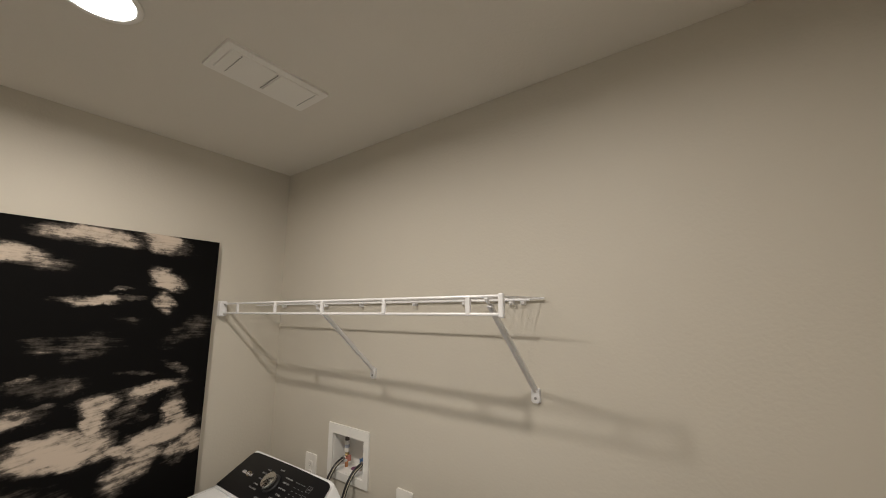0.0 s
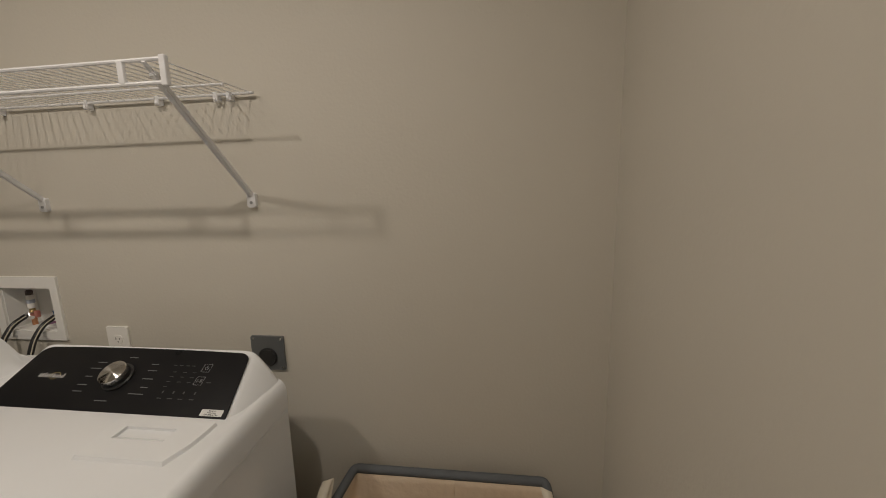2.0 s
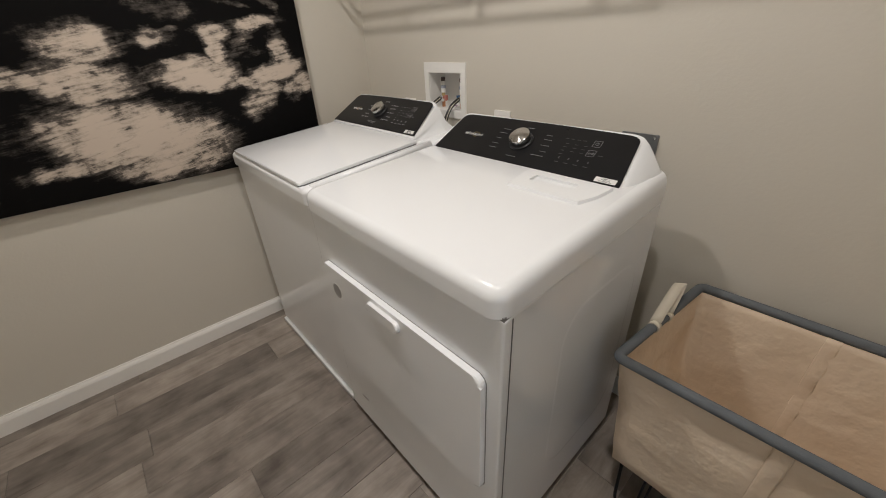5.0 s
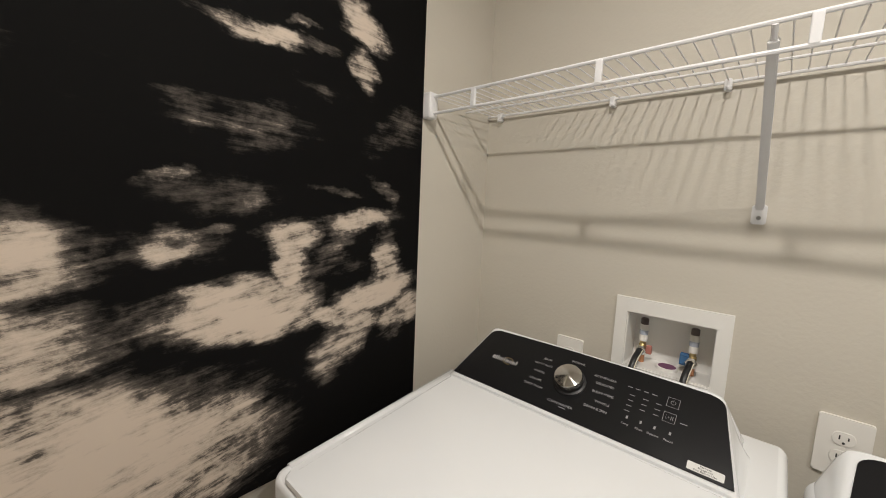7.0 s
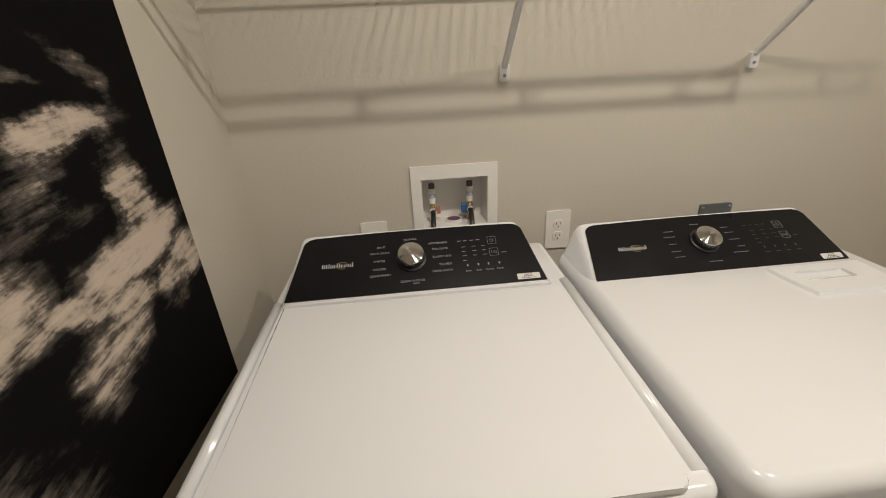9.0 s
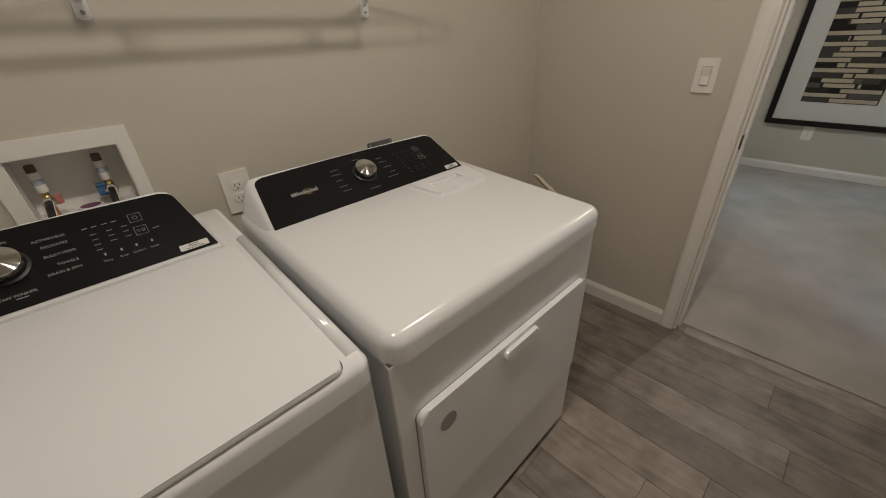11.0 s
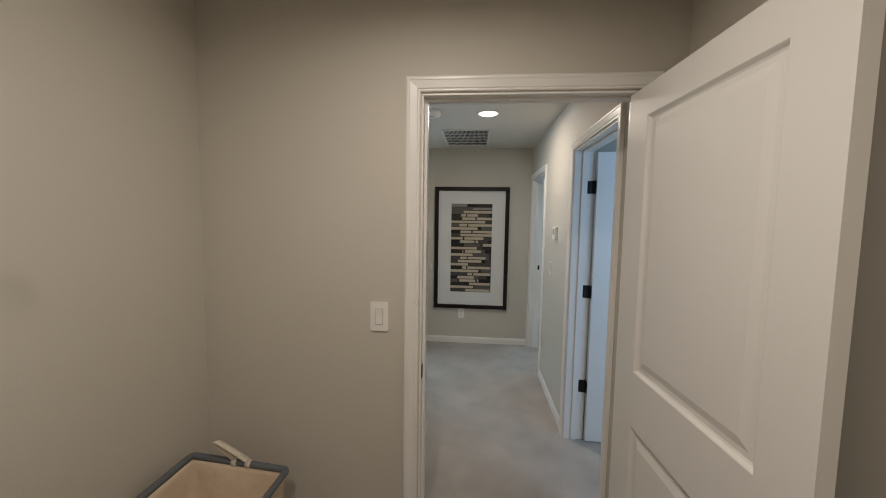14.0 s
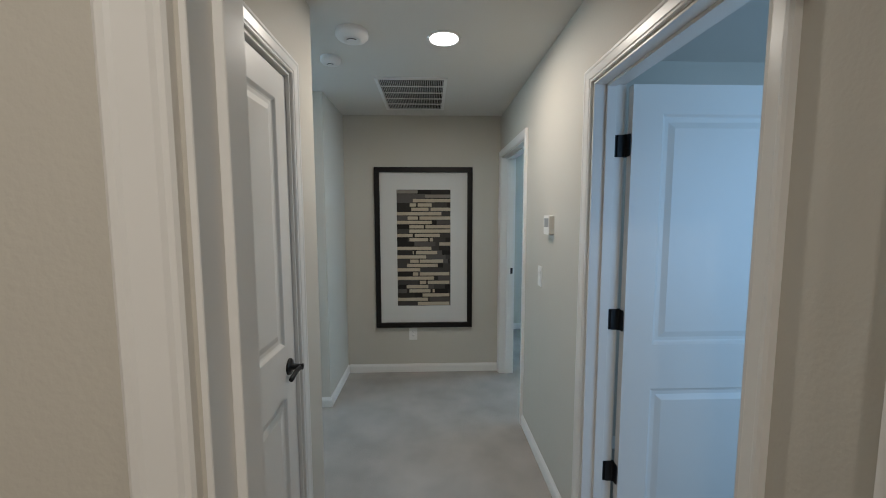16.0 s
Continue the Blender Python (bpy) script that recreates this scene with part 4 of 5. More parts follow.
part("socket", lathe([(0, 0), (0.030, 0), (0.030, 0.004), (0.026, 0.006), (0.024, 0.004), (0, 0.004)], pose(1.486, -0.007, 0.945, 90, 0, 0), 32), M_BLACKPL, g, "black round socket")
for sx, sz in ((1.442, 1.003), (1.531, 1.003), (1.442, 0.912), (1.531, 0.912)):
    part("screw", lathe([(0, 0), (0.004, 0), (0.003, 0.002), (0, 0.002)], pose(sx, -0.007, sz, 90, 0, 0), 10), M_CHROME, g)
# washer water outlet box
g = thing("water_outlet_box", "white recessed water box with valves and hoses", "outlet box")
fx0, fx1, fz0, fz1 = 0.517, 0.772, 0.977, 1.194
bm = bmesh.new()
for q in ((fx0, BX0, fz0, fz1), (BX1, fx1, fz0, fz1), (BX0, BX1, BZ1, fz1), (BX0, BX1, fz0, BZ0)):
    box(q[0], q[1], -0.007, 0.0, q[2], q[3], bm=bm)
bmesh.ops.remove_doubles(bm, verts=bm.verts, dist=0.0001)
part("flange", bm, M_BOX, g)
dpt = 0.088
for q in ((BX0, BX1, dpt, dpt + 0.002, BZ0, BZ1), (BX0, BX0 + 0.002, 0, dpt, BZ0, BZ1), (BX1 - 0.002, BX1, 0, dpt, BZ0, BZ1),
          (BX0 + 0.002, BX1 - 0.002, 0, dpt, BZ1 - 0.002, BZ1), (BX0 + 0.002, BX1 - 0.002, 0, dpt, BZ0, BZ0 + 0.002)):
    part("recess_panel", box(*q), M_BOX, g)
part("drain_ring", lathe([(0.021, 0.0), (0.026, 0.0), (0.026, 0.008), (0.021, 0.008)], pose(0.643, 0.045, BZ0 + 0.001), 28), M_BOX, g)
part("drain_hole", lathe([(0, 0.0), (0.0212, 0.0), (0.0212, 0.007), (0, 0.0062)], pose(0.643, 0.045, BZ0 + 0.002), 28), M_PURPLE, g, "purple-primed drain hole")
for vx, handle, hname in ((0.579, M_RED, "red"), (0.696, M_BLUE, "blue")):
    vy = 0.048
    z = BZ0 + 0.002
    v = part("valve", lathe([(0, 0.028), (0.009, 0.028), (0.009, 0.050), (0.0075, 0.052), (0.0075, 0.060), (0, 0.060)], pose(vx, vy, z), 20), M_BRASS, g, "brass shut-off valve", smooth=False)
    part("riser", lathe([(0, -0.001), (0.0075, -0.001), (0.0075, 0.030), (0, 0.030)], pose(vx, vy, z), 16), M_COPPER, v, "copper riser")
    part("arrestor", lathe([(0, 0.060), (0.0098, 0.060), (0.0105, 0.064), (0.0105, 0.104), (0.009, 0.107), (0, 0.107)], pose(vx, vy, z), 20), M_PLATE, v, "white-labelled hammer arrestor")
    part("arrestor_band", lathe([(0.0106, 0.078), (0.0108, 0.079), (0.0108, 0.090), (0.0106, 0.091)], pose(vx, vy, z), 20), M_BAND, v, "pale blue printed band")
    part("arrestor_cap", lathe([(0, 0.107), (0.0095, 0.107), (0.0095, 0.121), (0.007, 0.124), (0, 0.124)], pose(vx, vy, z), 20), M_CAPD, v, "dark cap")
    s = 1 if handle is M_RED else -1
    part("valve_handle", box(vx + s * 0.010, vx + s * 0.024, vy - 0.006, vy + 0.006, z + 0.026, z + 0.050, 0.003), handle, v, hname + " plastic valve handle")
    part("hose_nut", lathe([(0, 0), (0.0135, 0), (0.0135, 0.016), (0.011, 0.018), (0, 0.018)], pose(vx, vy - 0.004, z + 0.032, 70, 0, 0), 6), M_CHROME, g, "steel hose nut")
    line = [(vx, vy - 0.022, z + 0.038), (vx - 0.003, vy - 0.060, z + 0.020), (vx - 0.006, -0.040, z - 0.020), (vx - 0.010, -0.060, z - 0.080), (vx - 0.010, -0.066, 0.70), (vx - 0.02, -0.066, 0.50)]
    part("hose", tube(arc(line, 0.02, 6), 0.0085, 10), M_BLACKPL, g, "black braided supply hose", smooth=True)
    part("hose_tracer", tube([Vector(p) + Vector((0.0072, -0.0035, 0.002)) for p in arc(line[:4], 0.02, 6)], 0.0018, 4), M_STRAP, g, "pale tracer thread")

# ---- wire shelf ----
SX1, SY, SZ = 1.537, -0.302, 1.711
g = thing("wire_shelf", "white coated wire shelf on diagonal wall brackets", "shelf")
part("front_rod", tube([(XL + 0.012, SY, SZ), (SX1, SY, SZ)], 0.0042, 8), M_WIRE, g)
part("front_rod", tube([(XL + 0.012, SY, SZ - 0.044), (SX1, SY, SZ - 0.044)], 0.0042, 8), M_WIRE, g)
part("back_rod", tube([(XL + 0.006, -0.014, SZ + 0.003), (SX1 - 0.006, -0.014, SZ + 0.003)], 0.0036, 8), M_WIRE, g)
part("middle_rod", tube([(XL + 0.006, -0.134, SZ - 0.005), (SX1 - 0.002, -0.134, SZ - 0.005)], 0.0030, 8), M_WIRE, g)
x = XL + 0.020
first = None
while x < SX1 - 0.003:
    if first is None:
        first = part("deck_wire", tube([(0, SY, SZ + 0.001), (0, -0.012, SZ + 0.006)], 0.0014, 6), M_WIRE, g)
        first.location.x = x
    else:
        o = new("deck_wire", first.data)
        o.parent = g
        o.location.x = x
    x += 0.0254
for x in (0.216, 0.527, 0.832, 1.137, 1.440):
    part("spacer", box(x - 0.007, x + 0.007, SY - 0.005, SY + 0.003, SZ - 0.044, SZ + 0.001, 0.002), M_WIRE, g)
part("end_cap", box(SX1 - 0.009, SX1 + 0.005, SY - 0.006, SY + 0.006, SZ - 0.052, SZ + 0.007, 0.003), M_WIRE, g, "white plastic end cap")
cap = part("wall_bracket", box(XL, XL + 0.030, SY - 0.018, SY + 0.016, SZ - 0.058, SZ + 0.012, 0.005), M_WIRE, g, "white end bracket on the side wall")
for x in (0.103, 0.459, 0.705, 1.01, 1.24, 1.42, 1.46):
    bm = box(x - 0.007, x + 0.007, -0.020, 0.0, SZ - 0.016, SZ + 0.010, 0.003)
    merge(bm, lathe([(0, 0), (0.0045, 0), (0.004, 0.004), (0, 0.005)], pose(x, -0.018, SZ - 0.010, 90, 0, 0), 10))
    part("wall_clip", bm, M_WIRE, g, "small white wall clip")
for x, xt in ((0.788, 0.786), (1.489, 1.494)):
    a, b = Vector((xt, SY + 0.014, SZ - 0.020)), Vector((x, -0.006, 1.438))
    d = (b - a).normalized()
    up = Vector((1, 0, 0)).cross(d).normalized()
    bm = bmesh.new()
    rings = []
    for p in (a, b):
        rings.append([bm.verts.new(p + Vector((sx * 0.0075, 0, 0)) + up * su * 0.0065) for sx, su in ((-1, -1), (1, -1), (1, 1), (-1, 1))])
    for i in range(4):
        bm.faces.new((rings[0][i], rings[0][(i + 1) % 4], rings[1][(i + 1) % 4], rings[1][i]))
    bm.faces.new(rings[0][::-1])
    bm.faces.new(rings[1])
    bmesh.ops.recalc_face_normals(bm, faces=bm.faces)
    bmesh.ops.bevel(bm, geom=list(bm.edges), offset=0.002, segments=2, affect="EDGES")
    arm = part("support_arm", bm, M_WIRE, g, "square diagonal support arm")
    part("arm_hook", tube(arc([(xt, SY + 0.018, SZ - 0.022), (xt, SY + 0.002, SZ - 0.010), (xt, SY - 0.003, SZ - 0.004)], 0.004, 3), 0.0045, 8), M_WIRE, arm)
    f = part("arm_foot", prism(rounded(x - 0.013, x + 0.013, 1.404, 1.446, 0.005), 0.012, pose(0, 0, 0, 90, 0, 0), 0.004), M_WIRE, arm, "white foot screwed to the wall")
    part("screw", lathe([(0, 0), (0.0045, 0), (0.004, 0.002), (0, 0.002)], pose(x, -0.012, 1.418, 90, 0, 0), 12), M_GREY, arm)

# ---- ceiling fittings ----


def downlight(name, x, y):
    g = thing(name, "round white recessed ceiling light, switched on", "ceiling light")
    part("trim_ring", lathe([(0.074, 0.0), (0.088, 0.0), (0.090, -0.003), (0.087, -0.006), (0.078, -0.008), (0.074, -0.005)], pose(x, y, H), 48), M_TRIM, g, smooth=True)
    part("lens", lathe([(0, -0.0055), (0.0755, -0.0055), (0.0755, -0.003), (0, -0.003)], pose(x, y, H), 48), M_LENS, g, "glowing frosted lens")


downlight("downlight", ROOM_LAMP[0], ROOM_LAMP[1])
downlight("downlight", ROOM_LAMP_2[0], ROOM_LAMP_2[1])
downlight("downlight", HALL_LAMP[0], HALL_LAMP[1])

# supply register in the laundry ceiling
g = thing("ceiling_register", "white stamped-metal air register in the ceiling", "vent")
vx0, vx1, vy0, vy1 = 0.738, 0.912, -0.722, -0.380
part("frame", prism(rounded(vx0, vx1, vy0, vy1, 0.004), 0.009, pose(0, 0, H, 180, 0, 0) @ Matrix.Scale(-1, 4, (0, 1, 0)), 0.004), M_TRIM, g)
ym = (vy0 + vy1) / 2
for a, b in ((vy0 + 0.022, ym - 0.006), (ym + 0.006, vy1 - 0.022)):
    part("grille_field", box(vx0 + 0.024, vx1 - 0.024, a, b, H - 0.0125, H - 0.006, 0.003), M_TRIM, g, "raised grille field")
for y in (vy0 + 0.055, ym - 0.002, vy1 - 0.034):
    bm = bmesh.new()
    n = 11
    for i in range(n):
        x = vx0 + 0.034 + (vx1 - vx0 - 0.068) * i / (n - 1)
        box(x - 0.0022, x + 0.0022, y - 0.0018, y + 0.0018, H - 0.0131, H - 0.0115, bm=bm)
    part("punched_row", bm, M_SLOT, g, "row of dark punched holes")

# return-air grille in the hall ceiling
g = thing("return_grille", "white return-air grille with dark slots in the ceiling", "vent")
gx0, gx1, gy0, gy1 = 4.722, 5.462, -1.268, -0.778
bm = bmesh.new()
fw = 0.024
for q in ((gx0, gx1, gy0, gy0 + fw), (gx0, gx1, gy1 - fw, gy1), (gx0, gx0 + fw, gy0 + fw, gy1 - fw), (gx1 - fw, gx1, gy0 + fw, gy1 - fw)):
    box(q[0], q[1], q[2], q[3], H - 0.010, H, bm=bm)
part("frame", bm, M_TRIM, g)
# thin black sheet stands in for the unlit duct above the slats
part("duct_shade_sheet", box(gx0 + fw, gx1 - fw, gy0 + fw, gy1 - fw, H - 0.002, H - 0.0005), M_DARK, g, "black sheet for the shade of the duct behind the slots")
for i in range(1, 5):
    x = gx0 + fw + (gx1 - gx0 - 2 * fw) * i / 5
    part("cross_bar", box(x - 0.005, x + 0.005, gy0 + fw, gy1 - fw, H - 0.009, H - 0.003), M_TRIM, g)
n = 34
for i in range(n):
    y = gy0 + fw + (gy1 - gy0 - 2 * fw) * (i + 0.5) / n
    bm = box(gx0 + fw, gx1 - fw, -0.0011, 0.0011, -0.0030, 0.0030)
    turn(bm, pose(0, y, H - 0.0058, 12, 0, 0))
    part("slat", bm, M_TRIM, g)


def detector(name, x, y, r, h, label, cat):
    g = thing(name, label, cat)
    part("base", lathe([(0, 0), (r * 0.96, 0), (r * 0.98, -h * 0.35), (0, -h * 0.35)], pose(x, y, H), 40), M_PLATE, g, smooth=False)
    part("cover", lathe([(r, -h * 0.33), (r * 0.99, -h * 0.55), (r * 0.86, -h * 0.80), (r * 0.6, -h * 0.95), (r * 0.45, -h), (r * 0.42, -h * 0.97), (r * 0.2, -h * 1.0), (0, -h * 1.0)], pose(x, y, H), 40), M_PLATE, g, smooth=True)
    part("sounder_slot", tube([(x + r * 0.32 * math.cos(a), y + r * 0.32 * math.sin(a), H - h * 0.985) for a in [radians(120 + 120 * i / 8) for i in range(9)]], 0.0028, 6), M_SLOT, g, "curved dark slot")


detector("smoke_detector", 4.110, -0.760, 0.082, 0.046, "round white smoke detector on the hall ceiling", "smoke detector")
detector("gas_detector", 4.430, -0.570, 0.060, 0.040, "small round white detector on the hall ceiling", "smoke detector")

# thermostat
g = thing("thermostat", "small white wall thermostat with grey display", "thermostat")
part("housing", prism(rounded(-0.048, 0.048, -0.052, 0.052, 0.008), 0.028, pose(4.165, HALL_R, 1.468, 90, 0, 180), 0.005), M_PLATE, g)
part("display", prism(rounded(-0.034, 0.034, -0.012, 0.036, 0.003), 0.001, pose(4.165, HALL_R + 0.028, 1.468, 90, 0, 180)), M_GREY, g, "grey display")

# low outlet on the hall's end wall
outlet(pose(HALL_E, -0.978, 0.385, 90, 0, -90), "white duplex outlet below the framed picture")

# ---- abstract canvas on the left wall ----
PY0, PY1, PZ0, PZ1 = -1.566, -0.350, 0.818, 1.996
PX = XL + 0.036


def abstract_paint():
    m = bpy.data.materials.new("abstract_paint")
    m.use_nodes = True
    nt = m.node_tree
    N, L = nt.nodes.new, nt.links.new
    bs = nt.nodes["Principled BSDF"]
    bs.inputs["Roughness"].default_value = 0.8
    bs.inputs["Specular IOR Level"].default_value = 0.08
    geo = N("ShaderNodeNewGeometry")
    mp = N("ShaderNodeMapping")
    mp.vector_type = "POINT"
    # u from the front wall to the back wall, v upward
    mp.inputs["Location"].default_value = (0, -PY0 / (PY1 - PY0), -PZ0 / (PZ1 - PZ0))
    mp.inputs["Scale"].default_value = (0, 1 / (PY1 - PY0), 1 / (PZ1 - PZ0))
    L(geo.outputs["Position"], mp.inputs["Vector"])

    def noise_at(sy, sz, scale, detail=6.0, rough=0.6):
        k = N("ShaderNodeMapping")
        k.inputs["Scale"].default_value = (1, sy, sz)
        L(mp.outputs[0], k.inputs["Vector"])
        n = N("ShaderNodeTexNoise")
        n.inputs["Scale"].default_value = scale
        n.inputs["Detail"].default_value = detail
        n.inputs["Roughness"].default_value = rough
        L(k.outputs[0], n.inputs["Vector"])
        return n

    def math_node(op, a, b=None, c=None):
        n = N("ShaderNodeMath")
        n.operation = op
        for i, v in enumerate((a, b, c)):
            if v is None:
                continue
            if isinstance(v, (int, float)):
                n.inputs[i].default_value = v
            else:
                L(v, n.inputs[i])
        return n.outputs[0]

    def streaks(angle, along, across, scale, detail=9.0, rough=0.72):
        """Brush grain drawn out along a slant."""
        k = N("ShaderNodeMapping")
        k.inputs["Rotation"].default_value = (radians(-angle), 0, 0)
        L(mp.outputs[0], k.inputs["Vector"])
        k2 = N("ShaderNodeMapping")
        k2.inputs["Scale"].default_value = (1, along, across)
        L(k.outputs[0], k2.inputs["Vector"])
        n = N("ShaderNodeTexNoise")
        n.inputs["Scale"].default_value = scale
        n.inputs["Detail"].default_value = detail
        n.inputs["Roughness"].default_value = rough
        n.inputs["Distortion"].default_value = 0.25
        L(k2.outputs[0], n.inputs["Vector"])
        return n.outputs["Fac"]

    warp = noise_at(3.2, 5.0, 2.2, 7, 0.68)
    speck = noise_at(7.0, 9.0, 2.0, 9, 0.72)
    smoke = noise_at(2.2, 3.2, 1.6, 4, 0.55)
    sep = N("ShaderNodeSeparateXYZ")
    L(mp.outputs[0], sep.inputs[0])
    pick = N("ShaderNodeMapRange")
    pick.inputs["From Min"].default_value = 0.42
    pick.inputs["From Max"].default_value = 0.58
    L(sep.outputs["Z"], pick.inputs["Value"])
    fine_mix = N("ShaderNodeMix")
    L(pick.outputs["Result"], fine_mix.inputs["Factor"])
    L(streaks(11, 5.0, 34.0, 2.0), fine_mix.inputs["A"])
    L(streaks(-3, 4.0, 38.0, 2.0), fine_mix.inputs["B"])
    fine = fine_mix.outputs["Result"]
    sub = N("ShaderNodeVectorMath")
    sub.operation = "SUBTRACT"
    sub.inputs[1].default_value = (0.5, 0.5, 0.5)
    L(warp.outputs["Color"], sub.inputs[0])
    mad = N("ShaderNodeVectorMath")
    mad.operation = "MULTIPLY_ADD"
    mad.inputs[1].default_value = (0, 0.13, 0.075)
    L(sub.outputs[0], mad.inputs[0])
    L(mp.outputs[0], mad.inputs[2])
    total = None
    # strokes: centre u v, half length, half width (thousandths), slant in degrees, cover in hundredths
    low = ((616, 314, 125, 39, -9, 100), (582, 348, 57, 23, -5, 95), (699, 393, 70, 30, 88, 90), (710, 446, 46, 28, -1, 85), (845, 465, 82, 19, 7, 88), (791, 427, 48, 25, 24, 60),
          (911, 365, 77, 31, 89, 75), (880, 312, 101, 32, 6, 95), (952, 257, 61, 32, 25, 80), (806, 277, 98, 22, -18, 85), (798, 216, 68, 43, 24, 75), (771, 374, 86, 13, 4, 45))
    low_b = ((531, 436, 46, 25, -5, 72), (592, 451, 28, 7, 6, 55), (63, 321, 72, 32, 11, 90), (211, 343, 64, 23, -5, 85), (236, 94, 105, 21, 1, 80), (56, 215, 50, 15, -72, 45),
          (13, 76, 43, 13, 58, 35), (359, 424, 86, 46, -3, 90), (345, 322, 110, 63, -5, 92), (423, 155, 246, 92, -10, 100), (485, 67, 159, 56, -1, 90), (650, 334, 104, 39, -4, 85))
    high = ((531, 530, 24, 9, 25, 60), (595, 500, 66, 28, 3, 34), (645, 510, 26, 14, 11, 55), (783, 523, 39, 5, -8, 55), (890, 528, 46, 14, -41, 50), (640, 620, 94, 13, -1, 58),
          (582, 640, 61, 16, -3, 34), (920, 655, 87, 32, 22, 36), (650, 764, 73, 12, 2, 92), (717, 798, 31, 5, 4, 55), (751, 770, 40, 8, 0, 50), (842, 836, 52, 31, -23, 92))
    high_b = ((843, 755, 37, 20, -60, 72), (744, 702, 43, 12, -9, 36), (137, 547, 70, 35, 0, 50), (19, 433, 27, 24, -2, 75), (596, 510, 82, 31, 1, 40), (535, 437, 69, 24, 2, 45),
          (654, 623, 86, 34, 9, 45), (150, 800, 100, 50, -8, 38), (300, 660, 120, 26, 0, 36), (280, 920, 120, 34, -10, 40), (480, 880, 110, 24, -6, 80), (650, 970, 120, 26, 0, 85),
          (820, 980, 80, 34, -20, 85))
    for u, v, a, b, slant, cover in low + low_b + high + high_b:
        k = N("ShaderNodeMapping")
        k.vector_type = "TEXTURE"
        k.inputs["Location"].default_value = (0, u / 1000, v / 1000)
        k.inputs["Rotation"].default_value = (radians(slant), 0, 0)
        k.inputs["Scale"].default_value = (1, a / 1000 + 0.004, b / 1000 + 0.003)
        L(mad.outputs[0], k.inputs["Vector"])
        flat = N("ShaderNodeVectorMath")
        flat.operation = "MULTIPLY"
        flat.inputs[1].default_value = (0, 1, 1)
        L(k.outputs[0], flat.inputs[0])
        ln = N("ShaderNodeVectorMath")
        ln.operation = "LENGTH"
        L(flat.outputs[0], ln.inputs[0])
        mr = N("ShaderNodeMapRange")
        mr.interpolation_type = "SMOOTHSTEP"
        mr.inputs["From Min"].default_value = 1.55
        mr.inputs["From Max"].default_value = 0.45
        mr.inputs["To Max"].default_value = cover / 100
        L(ln.outputs["Value"], mr.inputs["Value"])
        total = mr.outputs["Result"] if total is None else math_node("MAXIMUM", total, mr.outputs["Result"])
    # dry-brush breaks and a smoky haze of thin paint
    f = math_node("MULTIPLY_ADD", fine, 2.1, -1.12)
    s2 = math_node("MULTIPLY_ADD", speck.outputs["Fac"], 2.0, -1.08)
    s3 = math_node("MULTIPLY_ADD", smoke.outputs["Fac"], 0.7, -0.36)
    grain = math_node("MULTIPLY", math_node("ADD", math_node("ADD", f, s2), s3), math_node("MULTIPLY_ADD", total, 0.52, 0.36))
    t = math_node("ADD", total, grain)
    edge = N("ShaderNodeMapRange")
    edge.interpolation_type = "SMOOTHSTEP"
    edge.inputs["From Min"].default_value = 0.09
    edge.inputs["From Max"].default_value = 0.97
    L(t, edge.inputs["Value"])
    ramp = N("ShaderNodeValToRGB")
    e = ramp.color_ramp.elements
    e[0].position, e[0].color = 0.0, (0.0045, 0.0043, 0.0042, 1)
    e[1].position, e[1].color = 1.0, (0.56, 0.475, 0.395, 1)
    mid = e.new(0.40)
    mid.color = (0.105, 0.092, 0.080, 1)
    mid2 = e.new(0.72)
    mid2.color = (0.42, 0.36, 0.30, 1)
    L(edge.outputs["Result"], ramp.inputs["Fac"])
    L(ramp.outputs["Color"], bs.inputs["Base Color"])
    bp = N("ShaderNodeBump")
    bp.inputs["Strength"].default_value = 0.25
    bp.inputs["Distance"].default_value = 0.001
    L(fine, bp.inputs["Height"])
    L(bp.outputs["Normal"], bs.inputs["Normal"])
    return m


M_ABSTRACT = abstract_paint()
M_CANVAS_EDGE = mat("canvas_edge", (0.34, 0.31, 0.27), 0.8, vary=0.06, scale=20)
g = thing("abstract_canvas", "large black canvas with cream brushed abstract strokes", "painting")
part("canvas_body", box(XL + 0.003, PX - 0.0012, PY0, PY1, PZ0, PZ1, 0.002), M_CANVAS_EDGE, g, "raw beige canvas edges")
part("painted_face", box(PX - 0.001, PX, PY0 + 0.001, PY1 - 0.001, PZ0 + 0.001, PZ1 - 0.001), M_ABSTRACT, g, "black and cream brushed paint")

# ---- framed picture at the hall's end ----
FY0, FY1, FZ0, FZ1 = -1.543, -0.630, 0.452, 1.968
g = thing("framed_picture", "black-framed artwork of cream bars in a white mat", "picture")
fw, fd = 0.047, 0.036
xw = HALL_E - 0.002
for q in ((FY0, FY1, FZ1 - fw, FZ1), (FY0, FY1, FZ0, FZ0 + fw), (FY0, FY0 + fw, FZ0 + fw, FZ1 - fw), (FY1 - fw, FY1, FZ0 + fw, FZ1 - fw)):
    part("frame_side", box(xw - fd, xw, q[0], q[1], q[2], q[3], 0.003), M_FRAMEB, g)
part("mat_board", box(xw - 0.012, xw - 0.004, FY0 + fw, FY1 - fw, FZ0 + fw, FZ1 - fw), M_MAT, g, "white mat board")
ay0, ay1, az0, az1 = -1.338, -0.835, 0.662, 1.762
M_ARTDARK = [mat("art_shade", (k, k * 0.93, k * 0.86), 0.8, vary=0.15, scale=30) for k in (0.012, 0.028, 0.060, 0.105)]
M_ARTCREAM = mat("art_cream", (0.50, 0.43, 0.32), 0.8, vary=0.10, scale=18)
